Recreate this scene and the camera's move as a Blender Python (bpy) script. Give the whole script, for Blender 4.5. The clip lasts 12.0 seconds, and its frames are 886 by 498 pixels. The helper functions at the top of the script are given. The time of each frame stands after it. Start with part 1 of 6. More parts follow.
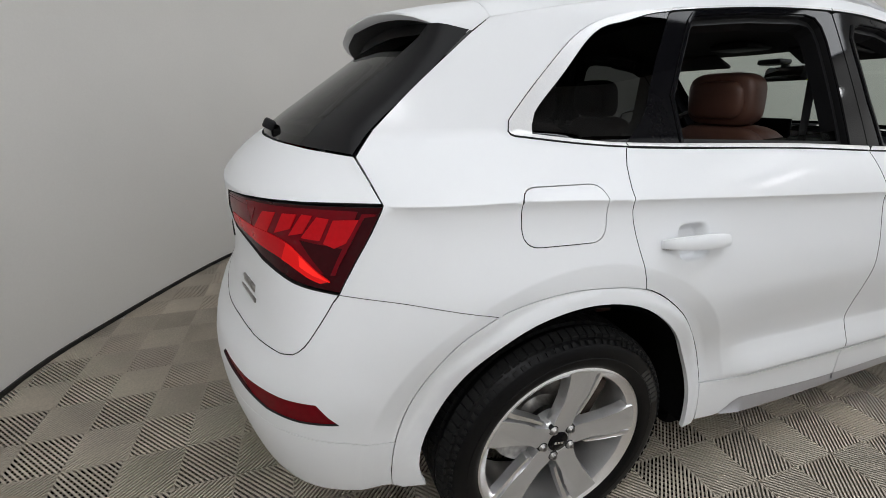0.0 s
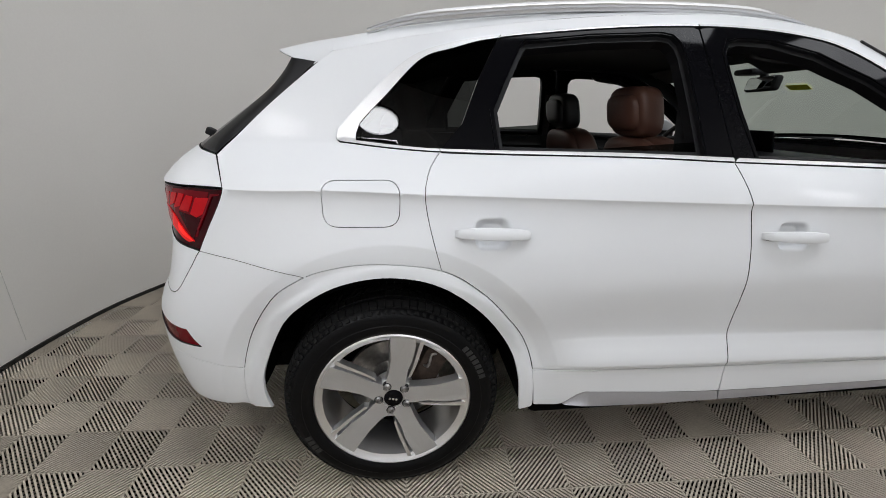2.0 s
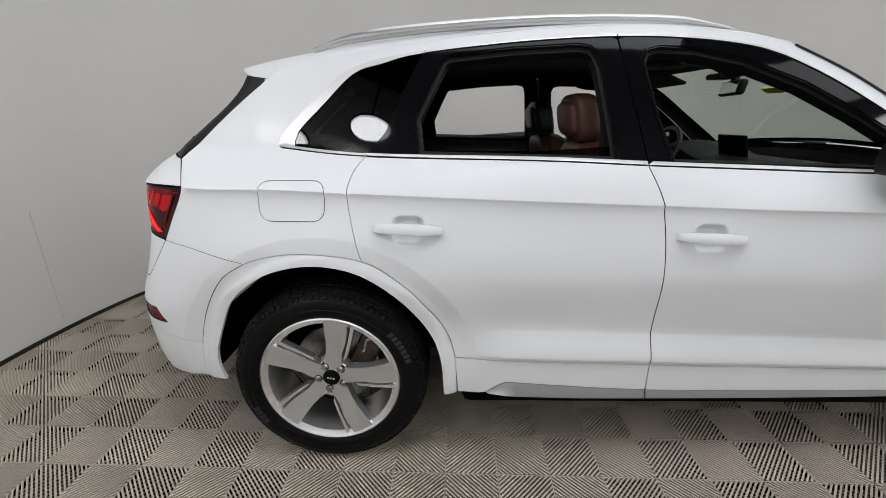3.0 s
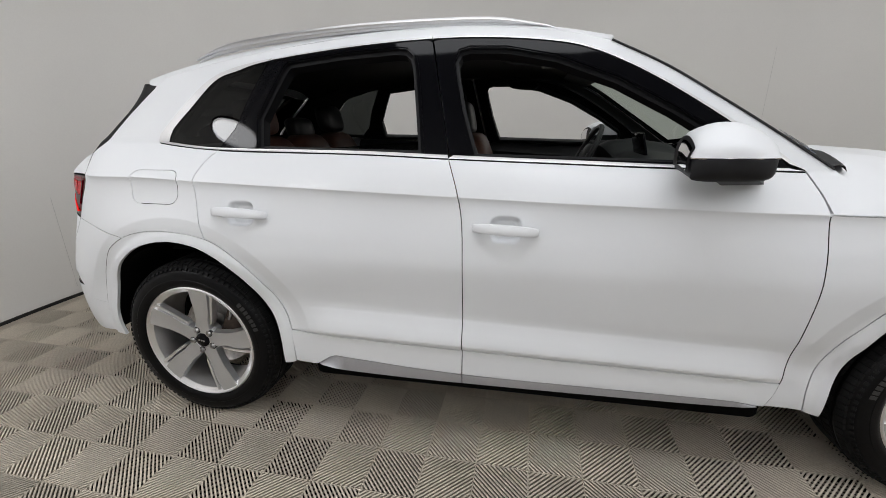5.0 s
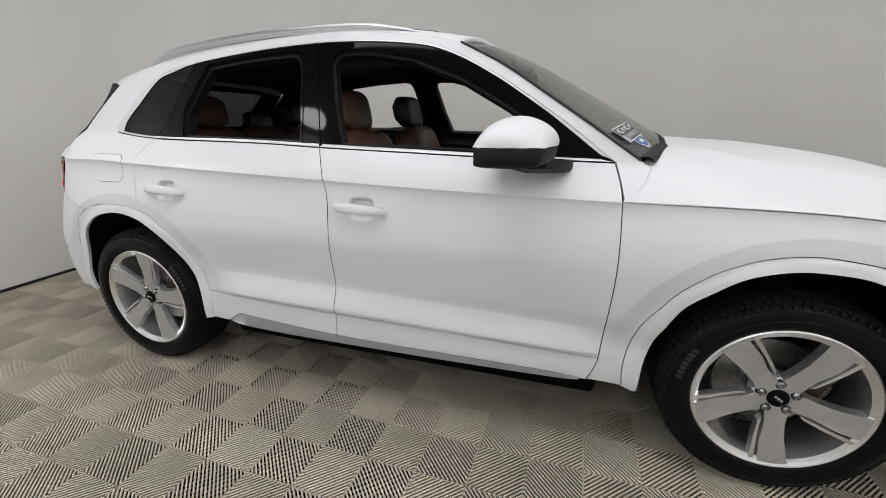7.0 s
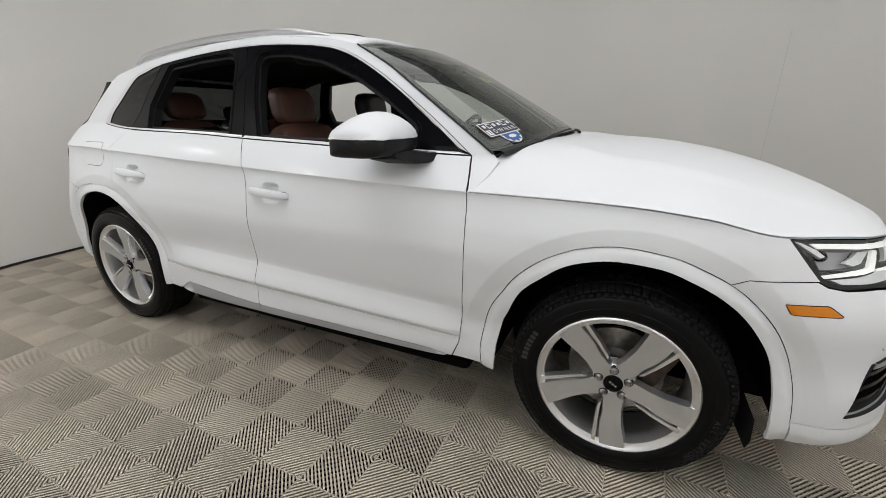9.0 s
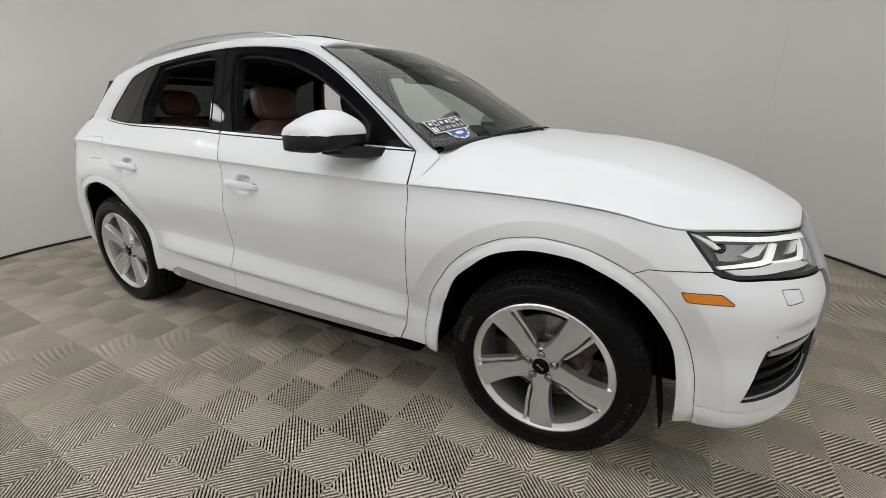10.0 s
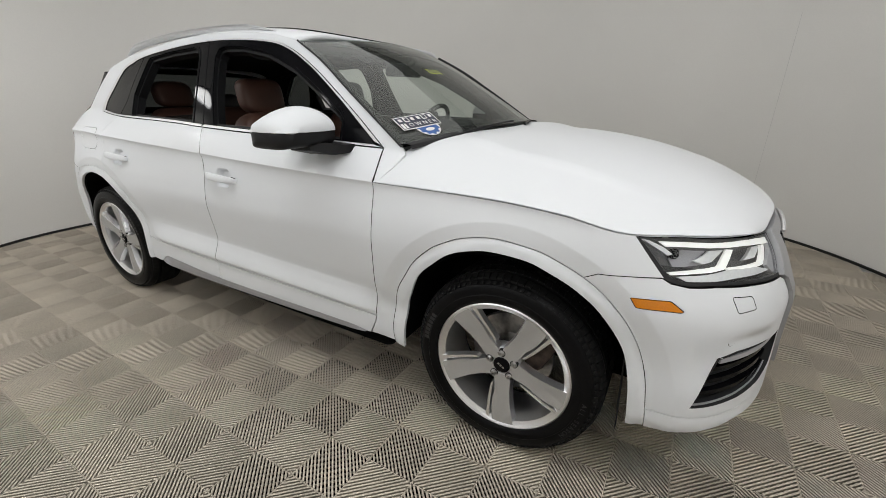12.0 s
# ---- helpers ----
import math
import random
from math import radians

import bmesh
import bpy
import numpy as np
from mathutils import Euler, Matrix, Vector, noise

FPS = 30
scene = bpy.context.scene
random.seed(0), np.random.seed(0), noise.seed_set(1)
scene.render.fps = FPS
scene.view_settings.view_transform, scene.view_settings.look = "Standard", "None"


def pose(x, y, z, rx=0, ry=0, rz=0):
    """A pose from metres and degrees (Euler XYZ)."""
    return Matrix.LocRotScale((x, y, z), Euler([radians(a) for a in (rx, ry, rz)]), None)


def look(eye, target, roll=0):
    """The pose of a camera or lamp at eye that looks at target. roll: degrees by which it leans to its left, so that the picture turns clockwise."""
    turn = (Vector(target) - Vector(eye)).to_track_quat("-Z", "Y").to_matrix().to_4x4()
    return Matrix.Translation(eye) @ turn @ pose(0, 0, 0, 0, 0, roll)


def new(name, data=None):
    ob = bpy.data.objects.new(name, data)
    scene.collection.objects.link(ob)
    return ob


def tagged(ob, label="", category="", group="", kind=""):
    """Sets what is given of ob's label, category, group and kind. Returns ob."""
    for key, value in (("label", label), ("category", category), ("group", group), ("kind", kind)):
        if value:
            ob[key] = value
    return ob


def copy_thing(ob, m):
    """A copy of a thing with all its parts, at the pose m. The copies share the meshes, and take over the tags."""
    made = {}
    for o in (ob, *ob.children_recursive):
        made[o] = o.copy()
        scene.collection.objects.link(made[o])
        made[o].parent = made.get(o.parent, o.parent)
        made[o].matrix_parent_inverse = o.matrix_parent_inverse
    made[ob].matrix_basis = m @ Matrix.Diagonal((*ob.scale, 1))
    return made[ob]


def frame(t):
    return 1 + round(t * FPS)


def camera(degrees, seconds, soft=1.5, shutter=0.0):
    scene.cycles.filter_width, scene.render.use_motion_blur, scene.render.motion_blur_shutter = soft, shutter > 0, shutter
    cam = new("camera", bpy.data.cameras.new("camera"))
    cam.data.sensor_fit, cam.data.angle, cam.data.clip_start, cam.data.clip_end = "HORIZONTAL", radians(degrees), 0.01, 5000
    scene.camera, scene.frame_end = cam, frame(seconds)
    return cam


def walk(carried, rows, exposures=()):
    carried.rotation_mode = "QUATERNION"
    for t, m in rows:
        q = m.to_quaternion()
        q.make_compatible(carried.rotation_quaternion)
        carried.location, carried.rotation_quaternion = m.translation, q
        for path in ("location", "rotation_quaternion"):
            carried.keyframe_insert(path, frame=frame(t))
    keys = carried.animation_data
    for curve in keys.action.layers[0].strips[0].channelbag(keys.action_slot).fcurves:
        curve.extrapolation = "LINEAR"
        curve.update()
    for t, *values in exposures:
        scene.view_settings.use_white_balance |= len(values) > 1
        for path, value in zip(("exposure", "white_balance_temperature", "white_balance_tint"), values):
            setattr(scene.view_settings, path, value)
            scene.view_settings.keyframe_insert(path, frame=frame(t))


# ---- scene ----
cam = camera(95.4, 12.0, soft=0.8)
PATH = [
    (0, (-0.627, -1.623, 1.282), (0.011, 0.14, 0.588), 0.9),
    (0.5, (-0.523, -1.786, 1.294), (-0.002, 0.013, 0.594), 1.0),
    (1, (-0.356, -1.907, 1.304), (0.056, -0.071, 0.626), 1.2),
    (1.5, (-0.103, -1.939, 1.302), (0.204, -0.078, 0.636), 0.9),
    (2, (0.046, -2.045, 1.298), (0.241, -0.164, 0.647), 0.6),
    (2.5, (0.207, -2.18, 1.316), (0.306, -0.287, 0.68), 0.3),
    (2.7, (0.301, -2.185, 1.311), (0.35, -0.287, 0.683), 0.1),
    (4.5, (1.125, -2.311, 1.273), (0.832, -0.424, 0.678), -0.7),
    (5, (1.351, -2.259, 1.273), (0.996, -0.384, 0.674), -0.7),
    (5.5, (1.494, -2.34, 1.27), (1.086, -0.476, 0.671), -0.4),
    (6, (1.674, -2.43, 1.283), (1.211, -0.578, 0.686), -0.3),
    (6.5, (1.906, -2.351, 1.268), (1.379, -0.522, 0.655), -0.5),
    (7, (2.1, -2.3, 1.263), (1.52, -0.49, 0.642), -0.5),
    (8.8, (2.709, -2.215, 1.26), (1.938, -0.48, 0.63), 0.0),
    (9, (2.777, -2.218, 1.259), (1.982, -0.497, 0.621), -0.1),
    (9.5, (2.958, -2.264, 1.258), (2.117, -0.566, 0.618), 0.0),
    (10, (3.088, -2.19, 1.266), (2.212, -0.516, 0.612), 0.0),
    (10.5, (3.188, -2.122, 1.277), (2.288, -0.469, 0.599), -0.0),
    (11, (3.235, -2.102, 1.284), (2.319, -0.464, 0.592), 0.0),
    (11.5, (3.251, -2.096, 1.297), (2.329, -0.468, 0.59), 0.1),
    (12, (3.251, -2.095, 1.309), (2.325, -0.473, 0.594), 0.2),
]
walk(cam, [(t, look(eye, target, roll)) for t, eye, target, roll in PATH],
     [(0, -0.14, 6290, 11), (2.7, -0.15, 6290, 12), (5, -0.14, 6360, 12), (7, -0.15, 6410, 12), (9, -0.16, 6470, 11), (12, -0.17, 6490, 10)])

# ---- light ----
world = bpy.data.worlds.new("booth_world")
scene.world = world
world.use_nodes = True
world.node_tree.nodes["Background"].inputs[0].default_value = (0.8, 0.85, 0.9, 1)
world.node_tree.nodes["Background"].inputs[1].default_value = 0.05
CEILING = 4.2


def area_lamp(name, m, power, width, height=0, shape="RECTANGLE", colour=(0.965, 0.985, 1.0)):
    data = bpy.data.lights.new(name, "AREA")
    data.energy, data.shape, data.size, data.size_y, data.color = power, shape, width, height or width, colour
    ob = new(name, data)
    ob.matrix_world = m
    return ob


# round studio lamps hung in a ring, the last one added as fill for the nose: x, y, z, watts
LAMPS = [(-0.66, -2.55, 3.0, 8.0), (-1.14, -1.77, 2.25, 5.5), (4.0, -2.1, 2.6, 5.5), (4.7, -1.0, 2.7, 6.0)]
# fill panels added out of view, no such source known: eye, aim, width, height, watts
FILL_PANELS = [((1.75, 0.45, 3.9), (1.75, 0.451, 0.0), 5.2, 3.9, 24),
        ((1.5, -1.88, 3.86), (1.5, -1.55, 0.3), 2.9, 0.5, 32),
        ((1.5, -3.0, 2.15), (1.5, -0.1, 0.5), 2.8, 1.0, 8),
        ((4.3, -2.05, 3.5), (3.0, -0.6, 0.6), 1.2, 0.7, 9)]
for eye, aim, wide, high, watts in FILL_PANELS:
    area_lamp("fill_light", look(eye, aim) @ pose(0, 0, -0.03), watts, wide, high)


def lamp_pose(x, y, z):
    """Hung lamps face the floor."""
    return look((x, y, z), (x, y + 0.001, 0.0))


for lx, ly, lz, watts in LAMPS:
    area_lamp("lamp_light", lamp_pose(lx, ly, lz) @ pose(0, 0, -0.03), watts, 0.44, shape="DISK")


# ---- materials ----
def material(name, colour, rough=0.5, metal=0.0, coat=0.0, grain=0.0, scale=40.0, bump=0.0, stain=0.0, stain_scale=2.5,
             emit=0.0, glow=None, spec=0.5, vary=0.0, transmission=0.0, stretch=None):
    """A Principled material with fine grain, broad stains, bump and a change from piece to piece."""
    mat = bpy.data.materials.new(name)
    mat.use_nodes = True
    nodes, links = mat.node_tree.nodes, mat.node_tree.links
    b = nodes["Principled BSDF"]
    b.inputs["Base Color"].default_value = (*colour, 1)
    b.inputs["Roughness"].default_value, b.inputs["Metallic"].default_value = rough, metal
    b.inputs["Coat Weight"].default_value, b.inputs["Coat Roughness"].default_value = coat, 0.03
    b.inputs["Specular IOR Level"].default_value = spec
    b.inputs["Transmission Weight"].default_value = transmission
    if emit:
        b.inputs["Emission Color"].default_value = (*(glow or colour), 1)
        b.inputs["Emission Strength"].default_value = emit
    coords = nodes.new("ShaderNodeTexCoord")
    vector = coords.outputs["Object"]
    if stretch:
        mapping = nodes.new("ShaderNodeMapping")
        mapping.inputs["Scale"].default_value = stretch
        links.new(vector, mapping.inputs["Vector"])
        vector = mapping.outputs["Vector"]
    value = None

    def noise_node(size, detail):
        n = nodes.new("ShaderNodeTexNoise")
        n.inputs["Scale"].default_value, n.inputs["Detail"].default_value = size, detail
        links.new(vector, n.inputs["Vector"])
        return n

    def spread(n, amount):
        r = nodes.new("ShaderNodeMapRange")
        r.inputs[1].default_value, r.inputs[2].default_value = 0.3, 0.7
        r.inputs[3].default_value, r.inputs[4].default_value = 1 - amount, 1 + amount
        links.new(n, r.inputs[0])
        return r.outputs[0]

    factors = []
    if grain:
        factors.append(spread(noise_node(scale, 4).outputs["Fac"], grain))
    if stain:
        factors.append(spread(noise_node(stain_scale, 5).outputs["Fac"], stain))
    if vary:
        info = nodes.new("ShaderNodeObjectInfo")
        r = nodes.new("ShaderNodeMapRange")
        r.inputs[3].default_value, r.inputs[4].default_value = 1 - vary, 1 + vary
        links.new(info.outputs["Random"], r.inputs[0])
        factors.append(r.outputs[0])
    for f in factors:
        if value is None:
            value = f
        else:
            mul = nodes.new("ShaderNodeMath")
            mul.operation = "MULTIPLY"
            links.new(value, mul.inputs[0])
            links.new(f, mul.inputs[1])
            value = mul.outputs[0]
    if value is not None:
        mix = nodes.new("ShaderNodeVectorMath")
        mix.operation = "SCALE"
        mix.inputs[0].default_value = colour
        links.new(value, mix.inputs["Scale"])
        links.new(mix.outputs[0], b.inputs["Base Color"])
    if bump:
        bp = nodes.new("ShaderNodeBump")
        bp.inputs["Strength"].default_value, bp.inputs["Distance"].default_value = bump, 0.002
        links.new(noise_node(scale * 1.7, 3).outputs["Fac"], bp.inputs["Height"])
        links.new(bp.outputs[0], b.inputs["Normal"])
    return mat


def glass_material(name, tint, gloss=1.0, haze=0.0):
    """Thin sheet of glass: clear tinted passage with a Fresnel gloss."""
    mat = bpy.data.materials.new(name)
    mat.use_nodes = True
    nodes, links = mat.node_tree.nodes, mat.node_tree.links
    nodes.remove(nodes["Principled BSDF"])
    clear, shine, mix, weight, power, scale = (nodes.new("ShaderNode" + k) for k in ("BsdfTransparent", "BsdfGlossy", "MixShader", "LayerWeight", "Math", "MapRange"))
    clear.inputs[0].default_value = (*tint, 1)
    shine.inputs["Roughness"].default_value = 0.0
    shine.inputs[0].default_value = (gloss, gloss, gloss, 1)
    weight.inputs[0].default_value = 0.5
    power.operation = "POWER"
    power.inputs[1].default_value = 5.0
    scale.inputs[3].default_value, scale.inputs[4].default_value = 0.05, 1.0
    links.new(weight.outputs["Facing"], power.inputs[0])
    links.new(power.outputs[0], scale.inputs[0])
    links.new(scale.outputs[0], mix.inputs[0])
    links.new(clear.outputs[0], mix.inputs[1])
    links.new(shine.outputs[0], mix.inputs[2])
    out = mix.outputs[0]
    # pale diffuse film: paints the veil of reflected light on the screen
    if haze:
        film, veil, spots = nodes.new("ShaderNodeBsdfDiffuse"), nodes.new("ShaderNodeMixShader"), nodes.new("ShaderNodeTexNoise")
        film.inputs[0].default_value = (0.62, 0.66, 0.60, 1)
        spots.inputs["Scale"].default_value, spots.inputs["Detail"].default_value = 3.0, 5.0
        amount = nodes.new("ShaderNodeMapRange")
        amount.inputs[3].default_value, amount.inputs[4].default_value = haze * 0.7, haze * 1.3
        links.new(spots.outputs["Fac"], amount.inputs[0])
        links.new(amount.outputs[0], veil.inputs[0])
        links.new(out, veil.inputs[1])
        links.new(film.outputs[0], veil.inputs[2])
        out = veil.outputs[0]
    links.new(out, nodes["Material Output"].inputs[0])
    return mat


PAINT = material("white_car_paint", (0.74, 0.755, 0.775), 0.42, coat=0.15, spec=0.3, grain=0.008, scale=600, stain=0.012, stain_scale=1.5)
# near-black: the deep shade of wells and underside is put into the colour
WELL = material("black_liner_and_shade", (0.004, 0.004, 0.004), 0.95, spec=0.05, grain=0.2, scale=90)
# real black rubber, and the shade painted on folded panel edges
SEAL_AND_SHADE = material("black_seal_and_joint_shade", (0.012, 0.012, 0.013), 0.75, grain=0.2, scale=90)
CHROME = material("satin_aluminium_trim", (0.66, 0.66, 0.66), 0.42, metal=0.65, grain=0.05, scale=300)
SATIN = material("satin_grey_frame", (0.40, 0.40, 0.41), 0.42, metal=0.5, grain=0.04, scale=200)
RAIL = material("silver_roof_rail", (0.66, 0.66, 0.67), 0.28, metal=0.8, grain=0.03, scale=200)
BRIGHT = material("bright_chrome", (0.80, 0.80, 0.80), 0.10, metal=1, grain=0.03, scale=200)
GLOSS = material("gloss_black_trim", (0.004, 0.004, 0.005), 0.05, spec=0.1, coat=0.0, grain=0.1, scale=200)
PLASTIC = material("matt_black_plastic", (0.007, 0.007, 0.008), 0.5, spec=0.25, grain=0.15, scale=300, bump=0.1)
GREYTRIM = material("grey_sill_plastic", (0.42, 0.42, 0.445), 0.38, metal=0.3, grain=0.05, scale=250)
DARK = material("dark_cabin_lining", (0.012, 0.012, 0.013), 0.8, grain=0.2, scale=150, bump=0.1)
LEATHER = material("chestnut_brown_leather", (0.105, 0.048, 0.033), 0.45, grain=0.12, scale=260, bump=0.25, stain=0.15, stain_scale=8)
BLACKLEATHER = material("black_leather", (0.014, 0.014, 0.015), 0.45, grain=0.15, scale=260, bump=0.25)
TYRE = material("black_tyre_rubber", (0.004, 0.004, 0.0045), 0.34, spec=0.13, grain=0.25, scale=180, bump=0.15, stain=0.2, stain_scale=9)
TREAD = material("worn_tread_rubber", (0.012, 0.012, 0.012), 0.7, grain=0.25, scale=200, spec=0.12)
LETTER = material("raised_tyre_lettering", (0.026, 0.026, 0.026), 0.55, grain=0.1, scale=200)
ALLOY = material("silver_alloy", (0.86, 0.86, 0.87), 0.30, metal=0.95, grain=0.05, scale=300)
MACHINED = material("grey_machined_alloy", (0.54, 0.54, 0.54), 0.30, metal=0.55, grain=0.06, scale=400)
DISC = material("brushed_steel_disc", (0.38, 0.37, 0.36), 0.35, metal=1, grain=0.25, scale=60, stain=0.25, stain_scale=14)
IRON = material("rusty_cast_iron", (0.07, 0.05, 0.04), 0.7, metal=0.4, grain=0.4, scale=50)
REDLENS = material("red_lamp_lens", (0.13, 0.001, 0.005), 0.15, spec=0.12, coat=0.06, grain=0.1, scale=60)
REDBRIGHT = material("bright_red_lamp_segment", (0.34, 0.002, 0.006), 0.2, spec=0.12, coat=0.05, grain=0.08, scale=120, emit=0.10, glow=(0.9, 0.01, 0.01))
REDGLOW = material("lit_red_light_bar", (0.5, 0.006, 0.004), 0.2, coat=0.05, emit=0.75, glow=(1.0, 0.014, 0.006))
REDBAR = material("glowing_red_light_bar", (0.42, 0.004, 0.005), 0.2, spec=0.12, coat=0.05, emit=0.3, glow=(1.0, 0.012, 0.008))
DARKRED = material("dark_red_lamp_lens", (0.028, 0.0005, 0.002), 0.1, spec=0.12, coat=0.05, grain=0.1, scale=60)
AMBER = material("amber_reflector", (0.66, 0.21, 0.003), 0.25, coat=0.3, grain=0.08, scale=300, bump=0.2)
LAMPBODY = material("dark_lamp_housing", (0.10, 0.10, 0.104), 0.3, metal=0.5, grain=0.15, scale=120)
LAMPSILVER = material("silver_lamp_reflector", (0.82, 0.83, 0.83), 0.28, metal=0.25, grain=0.05, scale=100)
DRL = material("lit_white_light_guide", (0.9, 0.9, 0.88), 0.3, emit=0.36, glow=(1, 1, 0.9))
CLEAR = glass_material("clear_windscreen_glass", (0.64, 0.71, 0.66), 0.8, haze=0.045)
LENS = glass_material("clear_headlight_lens", (0.93, 0.94, 0.95))
TINT = glass_material("dark_privacy_glass", (0.05, 0.054, 0.052), 0.65)
SIDEGLASS = glass_material("smoked_door_glass", (0.10, 0.11, 0.105), 0.08)
MIRROR = material("mirror_glass", (0.85, 0.85, 0.85), 0.02, metal=1)
TILE = material("taupe_grey_plastic_tile", (0.49, 0.437, 0.360), 0.6, spec=0.3, grain=0.12, scale=120, bump=0.1, stain=0.22, stain_scale=2.2, vary=0.09)
# near-black colour that holds the shade between the tile ribs
GAP_SHADE = material("tile_gap_shade", (0.002, 0.0018, 0.0016), 0.95, spec=0.05, grain=0.3, scale=60)
WALL = material("warm_grey_booth_wall", (0.77, 0.757, 0.728), 0.55, grain=0.012, scale=90, stain=0.03, stain_scale=0.7, bump=0.03)
JOINT = material("grey_wall_joint", (0.60, 0.59, 0.57), 0.6, grain=0.1, scale=60)
SKIRT = material("black_baseboard", (0.012, 0.012, 0.012), 0.45, grain=0.2, scale=80)
CEILMAT = material("dark_ceiling_fabric", (0.02, 0.02, 0.02), 0.9, grain=0.02, scale=60, stain=0.02)
LAMPFACE = material("lamp_diffuser", (0.95, 0.95, 0.92), 0.5, emit=9.0, glow=(1, 0.98, 0.94))
# glowing face of the added fill panels
FILL_FACE = material("fill_panel_diffuser", (0.9, 0.9, 0.88), 0.6, emit=0.6, glow=(1, 0.99, 0.97))
BLUE = material("blue_sticker_print", (0.02, 0.10, 0.36), 0.4, grain=0.05, scale=200)
NAVY = material("navy_sticker_print", (0.012, 0.016, 0.04), 0.4, grain=0.1, scale=200)
WHITEPRINT = material("white_sticker_print", (0.80, 0.80, 0.79), 0.4, grain=0.03, scale=200)
YELLOW = material("yellow_green_paper_tag", (0.86, 0.88, 0.04), 0.6, grain=0.05, scale=150)


# ---- mesh helpers ----
def part(name, bm, mats, parent=None, label="", smooth=True, angle=40):
    """Links a bmesh as one mesh object under a thing or a part."""
    me = bpy.data.meshes.new(name)
    bmesh.ops.recalc_face_normals(bm, faces=bm.faces) if len(bm.faces) < 3000 and smooth != "keep" else None
    if smooth:
        for f in bm.faces:
            f.smooth = True
        for e in bm.edges:
            if len(e.link_faces) == 2 and e.link_faces[0].normal.length and e.link_faces[1].normal.length and e.calc_face_angle(0) > radians(angle):
                e.smooth = False
    bm.to_mesh(me)
    bm.free()
    for m in (mats if isinstance(mats, (list, tuple)) else [mats]):
        me.materials.append(m)
    ob = new(name, me)
    if parent:
        ob.parent = parent
    if label:
        ob["label"] = label
    return ob


def box_bm(x0, x1, y0, y1, z0, z1, bevel=0.0, segments=2):
    bm = bmesh.new()
    bmesh.ops.create_cube(bm, size=1)
    for v in bm.verts:
        v.co = Vector((x0 + (v.co.x + 0.5) * (x1 - x0), y0 + (v.co.y + 0.5) * (y1 - y0), z0 + (v.co.z + 0.5) * (z1 - z0)))
    if bevel:
        bmesh.ops.bevel(bm, geom=list(bm.edges), offset=bevel, segments=segments, affect="EDGES", profile=0.5)
    return bm


def loft(rows, closed=False, caps=False):
    """A skin over rows of points, all of one length."""
    bm = bmesh.new()
    vs = [[bm.verts.new(p) for p in r] for r in rows]
    n = len(rows[0])
    for a, b in zip(vs, vs[1:]):
        for i in range(n if closed else n - 1):
            k = (i + 1) % n
            q = []
            for v in (a[i], a[k], b[k], b[i]):
                if all((v.co - w.co).length > 1e-6 for w in q):
                    q.append(v)
            if len(q) > 2:
                bm.faces.new(q)
    if caps and closed:
        bm.faces.new(vs[0])
        bm.faces.new(vs[-1])
    return bm


def merge(*parts_):
    out = bmesh.new()
    for b in parts_:
        me = bpy.data.meshes.new("tmp")
        b.to_mesh(me)
        b.free()
        out.from_mesh(me)
        bpy.data.meshes.remove(me)
    return out


def turned(profile, segments=64, axis="y"):
    """Lathe: (radius, along) pairs turned round the y axis."""
    rows = []
    for i in range(segments + 1):
        a = 2 * math.pi * i / segments
        rows.append([(r * math.cos(a), y, r * math.sin(a)) for r, y in profile])
    bm = loft(rows)
    bmesh.ops.remove_doubles(bm, verts=bm.verts, dist=1e-5)
    return bm


def tube(points, radius, segments=10, flat=1.0, caps=True):
    """A round bar along points; radius may be one number or one per point."""
    pts = [Vector(p) for p in points]
    rows = []
    for i, p in enumerate(pts):
        d = (pts[min(i + 1, len(pts) - 1)] - pts[max(i - 1, 0)]).normalized()
        side = d.cross(Vector((0, 0, 1)))
        side = side.normalized() if side.length > 1e-4 else Vector((1, 0, 0))
        up = side.cross(d)
        r = radius[i] if isinstance(radius, (list, tuple)) else radius
        rows.append([p + side * (r * math.cos(2 * math.pi * k / segments)) + up * (r * flat * math.sin(2 * math.pi * k / segments)) for k in range(segments)])
    return loft(rows, closed=True, caps=caps)


def text_bm(words, size, depth):
    curve = bpy.data.curves.new("lettering", "FONT")
    curve.body, curve.size, curve.extrude, curve.align_x, curve.align_y = words, size, depth, "CENTER", "CENTER"
    ob = new("lettering", curve)
    bpy.context.view_layer.update()
    me = bpy.data.meshes.new_from_object(ob.evaluated_get(bpy.context.evaluated_depsgraph_get()))
    bm = bmesh.new()
    bm.from_mesh(me)
    bpy.data.objects.remove(ob)
    bpy.data.curves.remove(curve)
    bpy.data.meshes.remove(me)
    return bm


def moved(bm, m):
    bmesh.ops.transform(bm, matrix=m, verts=bm.verts)
    return bm


def prism(outline, depth, bevel=0.0):
    """A flat outline in x, z, thick along y from 0 to depth."""
    bm = bmesh.new()
    f = bm.faces.new([bm.verts.new((x, 0, z)) for x, z in outline])
    r = bmesh.ops.extrude_face_region(bm, geom=[f])
    bmesh.ops.translate(bm, vec=(0, depth, 0), verts=[g for g in r["geom"] if isinstance(g, bmesh.types.BMVert)])
    if bevel:
        bmesh.ops.bevel(bm, geom=list(bm.edges), offset=bevel, segments=2, affect="EDGES", profile=0.5)
    return bm


# ---- the car's outer skin, as a function of station u along the plan outline and height z ----
def bisect(xs, x):
    lo, hi = 0, len(xs)
    while lo < hi:
        mid = (lo + hi) // 2
        if x < xs[mid]:
            hi = mid
        else:
            lo = mid + 1
    return lo


